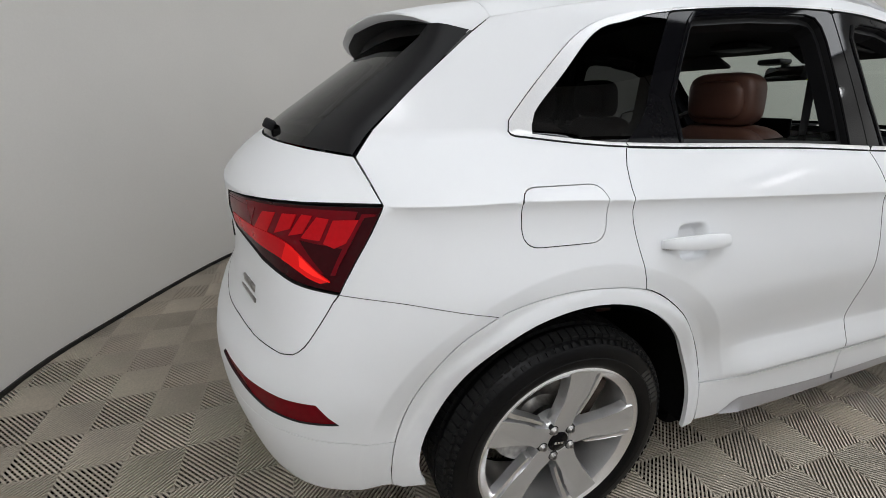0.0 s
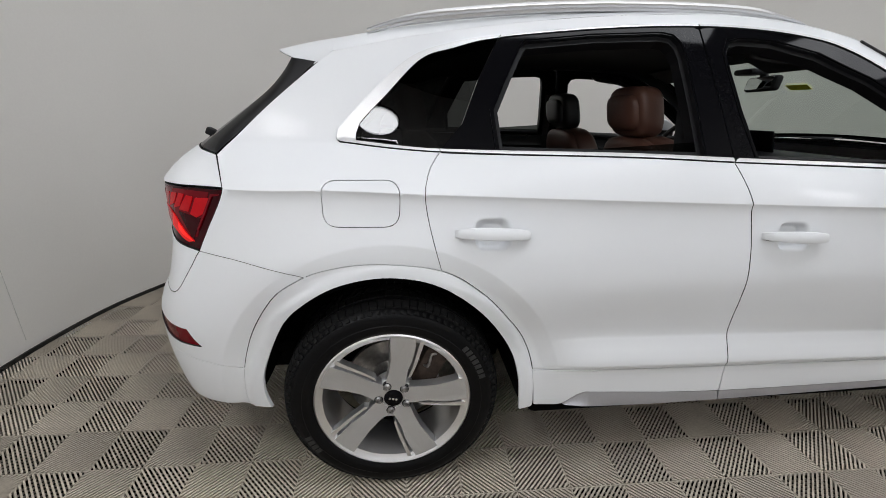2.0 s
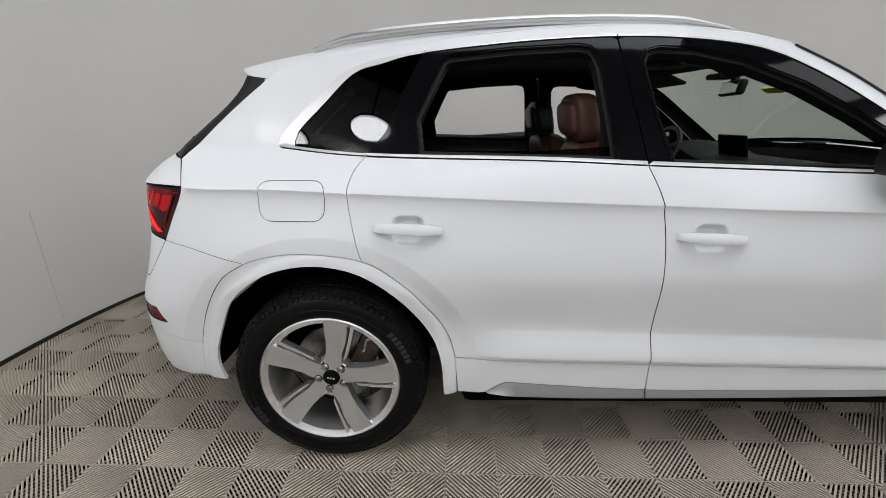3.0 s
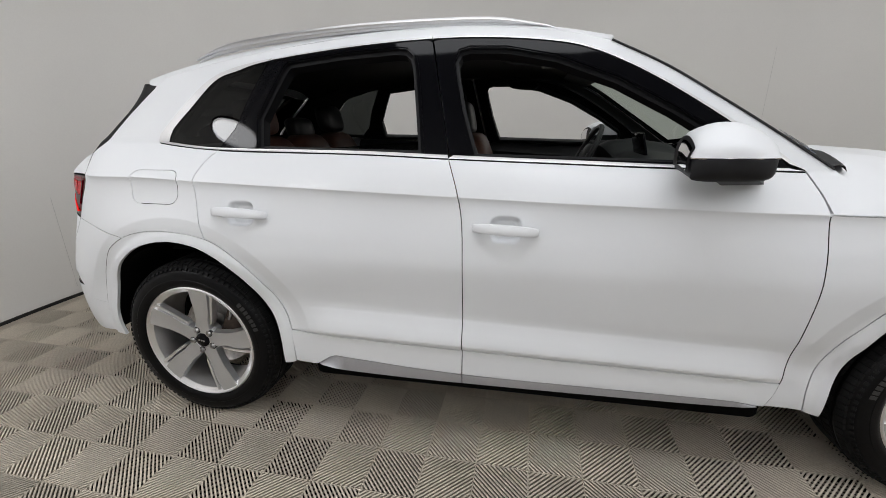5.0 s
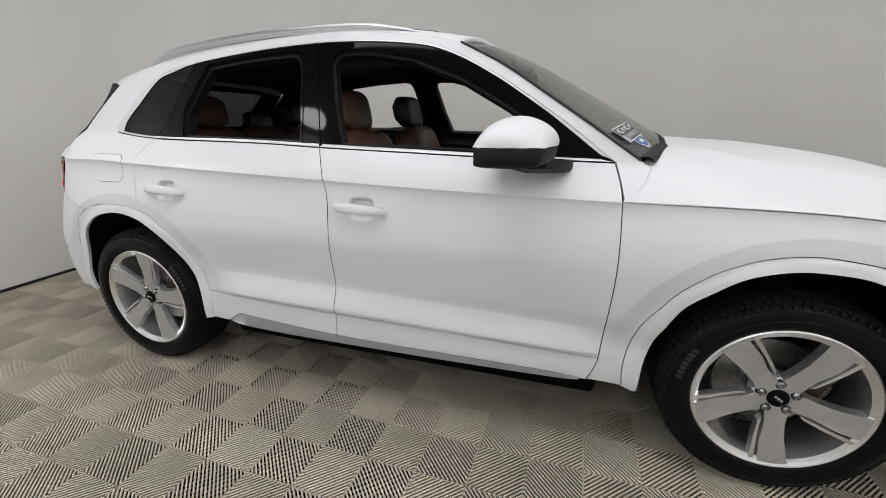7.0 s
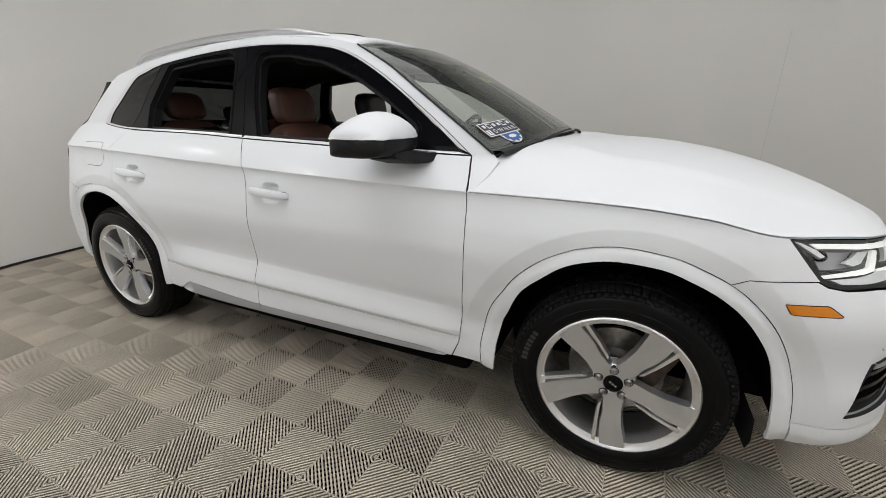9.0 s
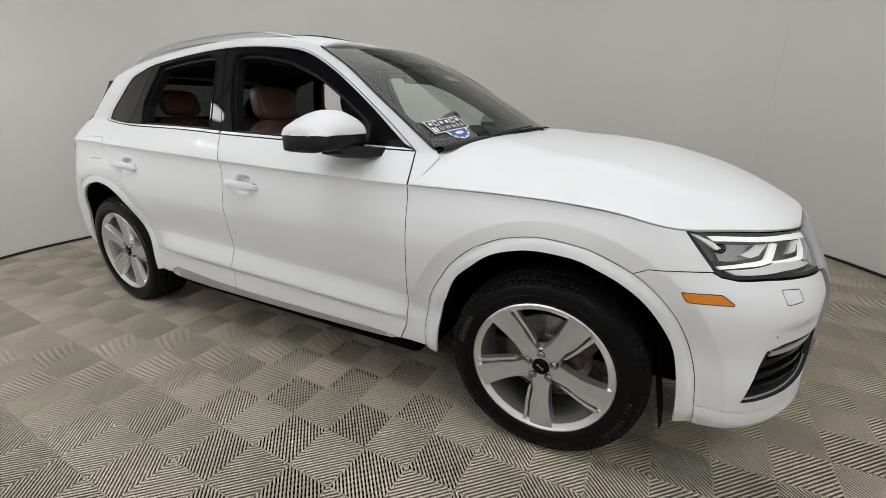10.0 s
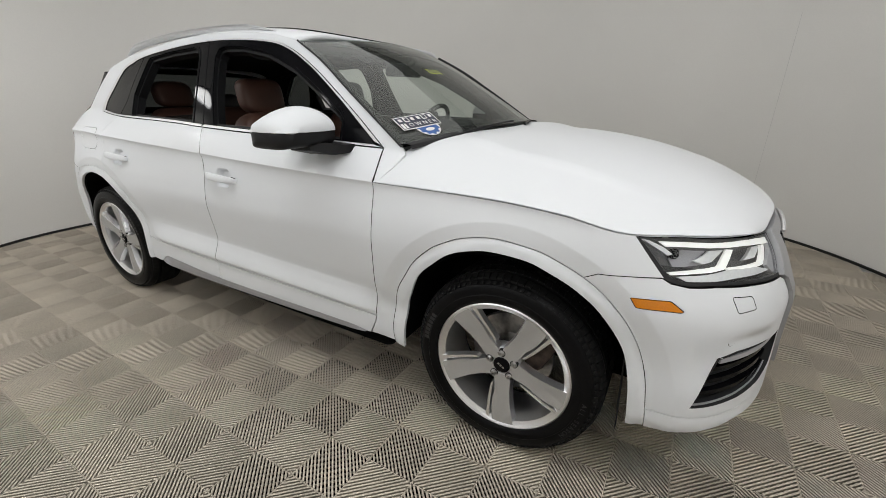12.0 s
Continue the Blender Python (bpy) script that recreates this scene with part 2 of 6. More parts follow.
def spl(pts):
    """Smooth curve through (x, y) pairs that does not overshoot."""
    xs, ys = [p[0] for p in pts], [p[1] for p in pts]
    n = len(xs)
    s = [(ys[i + 1] - ys[i]) / (xs[i + 1] - xs[i]) for i in range(n - 1)]
    m = [s[0]] + [0 if s[i - 1] * s[i] <= 0 else 2 * s[i - 1] * s[i] / (s[i - 1] + s[i]) for i in range(1, n - 1)] + [s[-1]]

    def f(x):
        if x <= xs[0]:
            return ys[0] + m[0] * (x - xs[0])
        if x >= xs[-1]:
            return ys[-1] + m[-1] * (x - xs[-1])
        i = bisect(xs, x) - 1
        h = xs[i + 1] - xs[i]
        t = (x - xs[i]) / h
        return (1 + 2 * t) * (1 - t) ** 2 * ys[i] + t * (1 - t) ** 2 * h * m[i] + t * t * (3 - 2 * t) * ys[i + 1] + t * t * (t - 1) * h * m[i + 1]
    return f


def catmull(pts, step=0.012, closed=False):
    """Dense smooth line through points."""
    n, out = len(pts), []
    for i in range(n if closed else n - 1):
        if closed:
            a, b, c, d = (pts[(i + k) % n] for k in (-1, 0, 1, 2))
        else:
            a, b, c, d = pts[max(i - 1, 0)], pts[i], pts[i + 1], pts[min(i + 2, n - 1)]
        k = max(1, int(math.dist(b, c) / step))
        for j in range(k):
            t = j / k
            out.append(tuple(0.5 * (2 * q + (r - p) * t + (2 * p - 5 * q + 4 * r - s) * t * t + (3 * q - p - 3 * r + s) * t ** 3) for p, q, r, s in zip(a, b, c, d)))
    if not closed:
        out.append(tuple(pts[-1]))
    return out


PLAN = [(-0.94, 0), (-0.928, 0.26), (-0.885, 0.50), (-0.785, 0.715), (-0.62, 0.855), (-0.3, 0.925), (0.2, 0.945), (1.2, 0.94), (2.2, 0.942),
        (2.82, 0.948), (3.1, 0.938), (3.3, 0.912), (3.46, 0.855), (3.60, 0.67), (3.685, 0.36), (3.715, 0)]
PLAN_LINE = catmull(PLAN, 0.02)
ARC = [0]
for pa, pb in zip(PLAN_LINE, PLAN_LINE[1:]):
    ARC.append(ARC[-1] + math.dist(pa, pb))
k0 = min(range(len(PLAN_LINE)), key=lambda i: abs(PLAN_LINE[i][0] + 0.3) + (PLAN_LINE[i][1] < 0.8) * 9)
STATION = [a - ARC[k0] - 0.3 for a in ARC]
UR, UF = STATION[0], STATION[-1]


def plan_side(i):
    a, b = PLAN_LINE[max(i - 2, 0)], PLAN_LINE[min(i + 2, len(PLAN_LINE) - 1)]
    tx, ty = (0, 1) if i == 0 else ((0, -1) if i == len(PLAN_LINE) - 1 else (b[0] - a[0], b[1] - a[1]))
    length = math.hypot(tx, ty)
    return -ty / length, tx / length


PLAN_SIDES = [plan_side(i) for i in range(len(PLAN_LINE))]


def plan(u):
    """Point of the plan outline at station u, and its outward normal."""
    i = min(max(bisect(STATION, u) - 1, 0), len(STATION) - 2)
    t = min(max((u - STATION[i]) / (STATION[i + 1] - STATION[i]), 0), 1)
    p = [PLAN_LINE[i][k] + (PLAN_LINE[i + 1][k] - PLAN_LINE[i][k]) * t for k in (0, 1)]
    n = [PLAN_SIDES[i][k] * (1 - t) + PLAN_SIDES[i + 1][k] * t for k in (0, 1)]
    length = math.hypot(*n)
    return p, (n[0] / length, n[1] / length)


crease = spl([(-1.6, 1.07), (-0.48, 1.076), (-0.18, 1.08), (0.116, 1.068), (0.67, 1.045), (1.14, 1.027), (1.6, 1.011), (2.26, 0.998), (2.51, 0.998),
              (2.77, 0.994), (2.99, 0.977), (3.19, 0.94), (3.31, 0.937), (3.45, 0.9355), (3.57, 0.931), (3.70, 0.921), (3.85, 0.907), (4.4, 0.905)])
belt = spl([(-0.9, 1.215), (-0.145, 1.21), (0.163, 1.181), (1.1, 1.156), (2.225, 1.112), (2.6, 1.09)])
inset = spl([(-0.9, 0.20), (-0.7, 0.16), (-0.517, 0.125), (-0.214, 0.075), (0.16, 0.033), (0.5, 0.012), (1.1, 0), (1.6, 0.034), (2.0, 0.04), (2.3, 0.06)])
side = spl([(0.2, 0.13), (0.25, 0.09), (0.285, 0.05), (0.31, 0.004), (0.36, 0.0), (0.44, 0.003), (0.462, 0.001), (0.482, -0.0085), (0.487, -0.008), (0.565, 0.0225), (0.580, 0.0275), (0.595, 0.0285),
            (0.64, 0.0245), (0.70, 0.0145), (0.78, 0.006), (0.85, 0.013), (0.95, 0.030), (1.0, 0.036), (1.03, 0.038)])
plain = spl([(0.2, 0.13), (0.25, 0.09), (0.285, 0.05), (0.31, 0.014), (0.36, 0.009), (0.44, 0.010), (0.50, 0.013), (0.55, 0.0155), (0.60, 0.016),
             (0.68, 0.011), (0.78, 0.006), (0.85, 0.013), (0.95, 0.030), (1.0, 0.036), (1.03, 0.038)])
tail = spl([(0.2, 0.12), (0.3, 0.06), (0.40, 0.025), (0.52, 0.003), (0.60, 0.0), (0.66, 0.012), (0.72, 0.045), (0.80, 0.079), (0.92, 0.096), (1.02, 0.090), (1.08, 0.091)])
tailcorner = spl([(0.2, 0.10), (0.3, 0.04), (0.40, 0.010), (0.52, 0.0), (0.60, 0.0), (0.75, 0.025), (0.90, 0.062), (1.0, 0.075), (1.08, 0.085)])
nosecorner = spl([(0.2, 0.08), (0.28, 0.022), (0.32, 0.004), (0.36, -0.010), (0.42, -0.010), (0.55, -0.002), (0.64, 0.0), (0.70, 0.004), (0.76, 0.02), (0.80, 0.04), (0.90, 0.09), (0.98, 0.13)])
nose = spl([(0.2, 0.10), (0.28, 0.025), (0.36, -0.004), (0.45, -0.004), (0.58, 0.0), (0.68, 0.0), (0.78, 0.034), (0.85, 0.068), (0.90, 0.106), (0.95, 0.15)])
BANDS = [(UR - 0.1, tail), (UR + 0.55, tail), (UR + 0.95, tailcorner), (-0.3, plain), (0.46, plain), (0.70, side), (2.14, side), (2.34, plain), (3.05, plain), (3.42, nosecorner), (UF - 0.45, nose), (UF + 0.1, nose)]
AXLES = (0.0, 2.819)


def ease(t):
    t = min(max(t, 0), 1)
    return t * t * (3 - 2 * t)


def cabin(x, z):
    """Half width of the window side at x and z."""
    return 0.831 - 0.427 * (z - 1.156) - 0.10 * (z - 1.156) * (z - 1.568) - inset(x)


def ledge(u):
    """How far the ledge of the doors lies above its mean height; it sinks towards the front."""
    return 0.026 - 0.031 * min(max(u, 0.3), 2.4)


def recess(u, z):
    """How far the lower skin lies inside the plan outline."""
    d = 0
    z0 = z
    if 0.2 < u < 2.6:
        z = z - ledge(u) * ease((z - 0.35) / 0.08) * ease((0.74 - z) / 0.15) * ease((u - 0.2) / 0.25) * ease((2.6 - u) / 0.25)
    for (a, f), (b, g) in zip(BANDS, BANDS[1:]):
        if u <= b:
            t = ease((u - a) / (b - a))
            d = f(z) * (1 - t) + g(z) * t
            break
    if z < 0.64:
        d += 0.026 * min(max((u - 0.95) / 1.35, 0), 1) * ease((2.85 - u) / 0.3) * ease((0.64 - z) / 0.14)
    z = z0
    for c in AXLES:
        r = math.hypot(u - c, max(z - 0.36, 0))
        outer = u < c if c < 1 else u > c
        if -0.9 < u < 3.55:
            d -= 0.03 * ease((3.55 - u) / 0.35) * math.exp(-((u - c) / 0.5) ** 2) * ease((z - 0.5) / 0.25) * ease((1.06 - z) / 0.2)
        if r < 0.568:
            d += 0.012 * min(1.0, (0.568 - r) / 0.058) * (1 if outer else ease((z - 0.36) / 0.25))
    return d


GATE_CORNER = []


def gate_sill(v):
    """Lower edge of the rear window; v runs from 0 in the middle to 1 at the side."""
    if not GATE_CORNER:
        GATE_CORNER.append(skin(-0.52, 1.168))
    e, bow = GATE_CORNER[0], 1 - abs(v) ** 3.2
    return e.x - 0.205 * bow, -e.y * v, e.z + 0.015 * bow


def skin(u, z):
    """The point of the right-hand skin at station u and height z."""
    p, n = plan(u)
    zc = crease(u)
    w = max(z - zc, 0)
    q = max(zc - z, 0)
    d = recess(u, min(z, zc)) + 0.0115 * (1 - math.exp(-q / 0.019)) * math.exp(-q / 0.15) * ease((u + 0.55) / 0.12) * ease((3.22 - u) / 0.3)
    x, y = p[0] - n[0] * d, p[1] - n[1] * d
    if w:
        k = float(u >= -0.52) if u < 1 else ease((3.4 - u) / 0.25)
        zb = belt(u)
        t = min(w / (zb - zc), 1)
        xs, ys = x * (1 - t) + u * t, y * (1 - t) + cabin(u, max(z, zb)) * t + 0.026 * t * (1 - t)
        xe, ye = x - n[0] * w * 0.5, y - n[1] * w * 0.5
        if u < -0.52:
            top = gate_sill(p[1] / plan(-0.52)[0][1])
            t = min(w / (top[2] - zc), 1.05)
            out = (0.012 + 0.045 * ease((-0.52 - u) / 0.25)) * t * (1 - t)
            xe, ye = x + (top[0] - x) * t + n[0] * out, y + (top[1] - y) * t + n[1] * out
        x, y = xs * k + xe * (1 - k), ys * k + ye * (1 - k)
    return Vector((x, -y, z))


def skin_normal(u, z):
    n = (skin(u + 0.004, z) - skin(u - 0.004, z)).cross(skin(u, z + 0.004) - skin(u, z - 0.004))
    return n.normalized()


def inside(px, py, poly):
    """Which of the points lie in the polygon."""
    hit = np.zeros(len(px), bool)
    n = len(poly)
    for i in range(n):
        (x0, y0), (x1, y1) = poly[i], poly[(i + 1) % n]
        if y0 != y1:
            hit ^= ((y0 > py) != (y1 > py)) & (px < (x1 - x0) * (py - y0) / (y1 - y0) + x0)
    return hit


def resample(poly, step):
    out = []
    n = len(poly)
    for i in range(n):
        a, b = poly[i], poly[(i + 1) % n]
        k = max(1, round(math.dist(a, b) / step))
        out += [(a[0] + (b[0] - a[0]) * j / k, a[1] + (b[1] - a[1]) * j / k) for j in range(k)]
    return [p for i, p in enumerate(out) if math.dist(p, out[i - 1]) > 1e-4]


def shrink(poly, amount):
    """The outline moved inwards (outwards: minus)."""
    area = sum(a[0] * b[1] - b[0] * a[1] for a, b in zip(poly, poly[1:] + poly[:1]))
    s = 1 if area > 0 else -1
    out, n = [], len(poly)
    for i in range(n):
        a, b, c = poly[i - 1], poly[i], poly[(i + 1) % n]
        d1, d2 = (b[0] - a[0], b[1] - a[1]), (c[0] - b[0], c[1] - b[1])
        l1, l2 = math.hypot(*d1) or 1, math.hypot(*d2) or 1
        nx, ny = -d1[1] / l1 - d2[1] / l2, d1[0] / l1 + d2[0] / l2
        q = nx * nx + ny * ny
        f = min(2 / q, 1.2) if q > 1e-6 else 0
        out.append((b[0] + s * nx * f * amount, b[1] + s * ny * f * amount))
    return out


def panel(name, outline, mats, parent, label="", holes=(), off=0.0, depth=0.016, gap=0.0016, grid=0.03, left=False, shape=None, cups=()):
    """A sheet of the skin cut to an outline in (u, z), with a folded edge all round. off: proud of the skin; shape: further relief."""
    from mathutils import geometry
    around = sum(math.dist(a, b) for a, b in zip(outline, outline[1:]))
    edge = (0.007 if around < 0.8 else 0.012) if grid < 0.035 else 0.04
    loops = [resample(shrink(resample(outline, edge), gap), edge)] + [resample(shrink(resample(h, edge), -gap), edge) for h in holes]
    pts, edges = [], []
    for loop in loops:
        base = len(pts)
        pts += loop
        edges += [(base + i, base + (i + 1) % len(loop)) for i in range(len(loop))]
    u0, u1 = min(p[0] for p in loops[0]), max(p[0] for p in loops[0])
    z0, z1 = min(p[1] for p in loops[0]), max(p[1] for p in loops[0])
    us = np.arange(u0, u1, grid)

    def within(q, margin):
        ok = inside(q[:, 0], q[:, 1], shrink(loops[0], margin))
        for h in loops[1:]:
            ok &= ~inside(q[:, 0], q[:, 1], shrink(h, -margin))
        return ok
    # lines along which the sheet is folded: the shoulder crease and the rims round the wheel arches
    folds = [[(float(u), crease(float(u)) + o) for u in us] for o in (-0.034, -0.020, -0.010, -0.0022, 0.0022, 0.014)]
    folds += [[(float(u), 0.485 + ledge(float(u)) + o) for u in us if 0.5 < u < 2.3] for o in (-0.030, -0.018, -0.006, -0.001, 0.004, 0.012, 0.045, 0.076, 0.086, 0.098, 0.112)]
    for c in AXLES:
        folds += [[(c + r * math.cos(a), 0.36 + r * math.sin(a)) for a in np.linspace(-0.05, math.pi + 0.05, 70)] for r in (0.475, 0.490, 0.505, 0.520, 0.540, 0.564, 0.572)]
    for cu, cz, ru, rz in cups:
        folds += [[(cu + f * ru * math.copysign(abs(math.cos(a)) ** 0.5, math.cos(a)), cz + f * rz * math.copysign(abs(math.sin(a)) ** 0.5, math.sin(a))) for a in np.linspace(0, 2 * math.pi, 48)] for f in (0.35, 0.6, 0.74, 0.86, 1.0, 1.06)]
    for fold in folds:
        fold = [q for q in fold if u0 < q[0] < u1 and z0 < q[1] < z1]
        if not fold:
            continue
        ok = within(np.array(fold), 0.004)
        last = None
        for i, q in enumerate(fold):
            if not ok[i]:
                last = None
                continue
            pts.append(q)
            if last is not None and math.dist(q, pts[-2]) < 0.08:
                edges.append((len(pts) - 2, len(pts) - 1))
            last = i
    grid_pts = []
    for u in us:
        zc = crease(float(u))
        grid_pts += [(float(u), z) for z in [zc - 0.034 - grid * k for k in range(1, 40)] + [zc + 0.014 + grid * k for k in range(1, 30)] if z0 < z < z1]
    if grid_pts:
        q = np.array(grid_pts)
        ok = within(q, grid * 0.3)
        for c in AXLES:
            r = np.hypot(q[:, 0] - c, q[:, 1] - 0.36)
            ok &= (r < 0.465) | (r > 0.578)
        for cu, cz, ru, rz in cups:
            ok &= (np.abs((q[:, 0] - cu) / ru) ** 4 + np.abs((q[:, 1] - cz) / rz) ** 4) ** 0.25 > 1.15
        pts += [tuple(map(float, v)) for v in q[ok]]
    vs, _, faces, origin, _, _ = geometry.delaunay_2d_cdt([Vector(p) for p in pts], edges, [], 0, 1e-5)
    cx = np.array([sum(vs[i].x for i in f) / 3 for f in faces])
    cy = np.array([sum(vs[i].y for i in f) / 3 for f in faces])
    ok = inside(cx, cy, loops[0])
    for h in loops[1:]:
        ok &= ~inside(cx, cy, h)
    bm = bmesh.new()
    made, flip = {}, -1 if left else 1
    normals, facing = {}, {}

    def vert(i):
        if i not in made:
            u, z = vs[i].x, vs[i].y
            n = skin_normal(u, z)
            o = off + (shape(u, z) if shape else 0)
            p = skin(u, z) + n * o
            made[i] = bm.verts.new((p.x, p.y * flip, p.z))
            normals[made[i]] = Vector((n.x, n.y * flip, n.z))
            e = 0.0015
            q = [skin(u + a, z + b) + (skin_normal(u + a, z + b) * shape(u + a, z + b) if shape else Vector()) for a, b in ((e, 0), (-e, 0), (0, e), (0, -e))]
            n = (q[0] - q[1]).cross(q[2] - q[3]).normalized()
            facing[made[i]] = Vector((n.x, n.y * flip, n.z))
        return made[i]
    for f, good in zip(faces, ok):
        if good:
            try:
                bm.faces.new([vert(i) for i in (f if not left else reversed(f))])
            except ValueError:
                pass
    border = [e for e in bm.edges if len(e.link_faces) == 1]
    folded = {}
    for e in border:
        for v in e.verts:
            if v not in folded:
                folded[v] = bm.verts.new(v.co - normals[v] * depth)
    for e in border:
        a, b = e.verts
        f = e.link_faces[0]
        order = [lp.vert for lp in f.loops]
        if order[(order.index(a) + 1) % len(order)] is b:
            a, b = b, a
        q = bm.faces.new((a, b, folded[b], folded[a]))
        q.material_index = 1
        e.smooth = False
    for f in bm.faces:
        f.smooth = True
    me = bpy.data.meshes.new(name)
    bm.verts.index_update()
    towards = {v.index: n for v, n in facing.items()}
    bm.to_mesh(me)
    bm.free()
    me.normals_split_custom_set([towards[v] if q.material_index == 0 else q.normal for q in me.polygons for v in q.vertices])
    mats = list(mats) if isinstance(mats, (list, tuple)) else [mats, mats]
    for m in mats:
        me.materials.append(m)
    ob = new(name, me)
    ob.parent = parent
    if label:
        ob["label"] = label
    return ob


def line(pts, step=0.02):
    return catmull(pts, step)


def between(curve, a, b):
    """The stretch of a line of points from station a to b (either way)."""
    lo, hi = min(a, b), max(a, b)
    f = spl(sorted(curve))
    xs = [lo + (hi - lo) * i / max(2, int((hi - lo) / 0.02)) for i in range(max(2, int((hi - lo) / 0.02)) + 1)]
    out = [(x, f(x)) for x in xs]
    return out if a < b else out[::-1]


# ---- outlines on the skin ----
ARCH_REAR = [(-0.488, 0.355), (-0.492, 0.40), (-0.476, 0.52), (-0.428, 0.645), (-0.345, 0.765), (-0.275, 0.818), (-0.188, 0.855), (-0.04, 0.873), (0.156, 0.849), (0.28, 0.775), (0.37, 0.678), (0.435, 0.585), (0.470, 0.475), (0.478, 0.335)]
MOUTH_REAR = [(-0.402, 0.355), (-0.419, 0.42), (-0.405, 0.515), (-0.33, 0.668), (-0.25, 0.75), (-0.14, 0.81), (0.005, 0.832), (0.153, 0.800), (0.283, 0.705), (0.38, 0.57), (0.418, 0.46), (0.428, 0.325)]
ARCH_FRONT = [(2.338, 0.315), (2.332, 0.40), (2.350, 0.512), (2.376, 0.588), (2.416, 0.652), (2.464, 0.722), (2.542, 0.793), (2.608, 0.830), (2.673, 0.856), (2.78, 0.874), (2.895, 0.865), (2.97, 0.848), (3.094, 0.791), (3.19, 0.704), (3.251, 0.612), (3.288, 0.516), (3.304, 0.427), (3.318, 0.31)]
MOUTH_FRONT = [(2.390, 0.305), (2.395, 0.40), (2.401, 0.445), (2.420, 0.53), (2.438, 0.570), (2.484, 0.668), (2.560, 0.741), (2.625, 0.789), (2.70, 0.816), (2.782, 0.829), (2.90, 0.822), (2.978, 0.797), (3.046, 0.766), (3.118, 0.713), (3.18, 0.639), (3.219, 0.571), (3.241, 0.491), (3.252, 0.417), (3.262, 0.31)]
arch_rear, mouth_rear, arch_front, mouth_front = (catmull(p, 0.02) for p in (ARCH_REAR, MOUTH_REAR, ARCH_FRONT, MOUTH_FRONT))
DLO_TOP = [(-0.15, 1.214), (-0.146, 1.238), (-0.045, 1.345), (0.072, 1.447), (0.19, 1.493), (0.366, 1.522), (0.70, 1.557), (1.017, 1.572), (1.3, 1.565), (1.5, 1.543), (1.6, 1.514), (1.69, 1.474), (1.79, 1.420), (1.886, 1.362), (2.068, 1.240), (2.234, 1.114)]
TRIM_TOP = [(-0.09, 1.207), (-0.078, 1.255), (0.003, 1.338), (0.113, 1.445), (0.215, 1.479), (0.352, 1.506), (0.70, 1.541), (1.02, 1.556), (1.29, 1.549), (1.48, 1.529), (1.59, 1.500), (1.69, 1.456), (1.79, 1.402), (1.88, 1.345), (1.975, 1.281), (2.045, 1.230), (2.185, 1.122)]
BELT_TOP = [(-0.09, 1.207), (0.162, 1.187), (0.741, 1.177), (1.103, 1.163), (1.609, 1.141), (1.818, 1.133), (2.185, 1.122)]
BELT_LOW = [(-0.137, 1.2025), (0.165, 1.176), (0.743, 1.164), (1.104, 1.149), (1.61, 1.128), (1.818, 1.121), (2.234, 1.110)]
ROOF_EDGE = [(-0.158, 1.47), (0.08, 1.515), (0.366, 1.555), (0.7, 1.588), (1.015, 1.602), (1.3, 1.594), (1.5, 1.573), (1.645, 1.54)]
SCREEN_EDGE = [(1.645, 1.54), (1.82, 1.45), (1.99, 1.340), (2.16, 1.227), (2.316, 1.12)]
SEAM_C = [(0.163, 1.178), (0.131, 1.138), (0.114, 1.090), (0.112, 1.06), (0.116, 1.02), (0.129, 0.955), (0.156, 0.851)]
SEAM_B = [(1.104, 1.152), (1.13, 1.085), (1.148, 1.027), (1.163, 0.93), (1.168, 0.80), (1.168, 0.62), (1.168, 0.455)]
SEAM_A = [(2.234, 1.112), (2.252, 1.055), (2.262, 0.999), (2.268, 0.884), (2.268, 0.735), (2.256, 0.537), (2.247, 0.418)]
SILL_LINE = [(0.468, 0.476), (0.742, 0.468), (1.17, 0.453), (1.657, 0.438), (2.044, 0.428), (2.247, 0.418)]
GREY_LINE = [(0.58, 0.338), (0.615, 0.362), (0.653, 0.382), (0.731, 0.378), (1.169, 0.349), (1.664, 0.341), (2.059, 0.338), (2.14, 0.334), (2.19, 0.326)]
SILL_LOW = [(0.479, 0.334), (0.58, 0.33), (0.80, 0.320), (1.17, 0.313), (1.7, 0.312), (2.1, 0.317), (2.215, 0.325), (2.345, 0.316)]
TAIL_LAMP = [(-0.486, 1.076), (-0.515, 1.02), (-0.555, 0.955), (-0.594, 0.888), (-0.717, 0.903), (-0.80, 0.918), (-0.94, 0.942), (-1.09, 0.962), (-1.14, 1.005), (-1.10, 1.052), (-0.88, 1.068), (-0.745, 1.074)]
BUMPER_SEAM = [(-0.594, 0.886), (-0.44, 0.874), (-0.30, 0.850), (-0.232, 0.832)]
GATE_LOW = [(-0.60, 0.884), (-0.638, 0.826), (-0.68, 0.767), (-0.715, 0.742), (-0.75, 0.735), (-0.85, 0.735), (UR, 0.735)]
HEADLAMP = [(3.193, 0.937), (3.238, 0.886), (3.285, 0.830), (3.312, 0.815), (3.36, 0.808), (3.45, 0.813), (3.6, 0.805), (3.785, 0.790), (3.822, 0.84), (3.855, 0.903), (3.70, 0.918), (3.57, 0.928), (3.45, 0.9325), (3.30, 0.934)]
FOG = [(3.423, 0.43), (3.446, 0.50), (3.482, 0.592), (3.55, 0.606), (3.66, 0.606), (3.80, 0.604), (3.815, 0.55), (3.79, 0.49), (3.70, 0.462), (3.589, 0.445)]


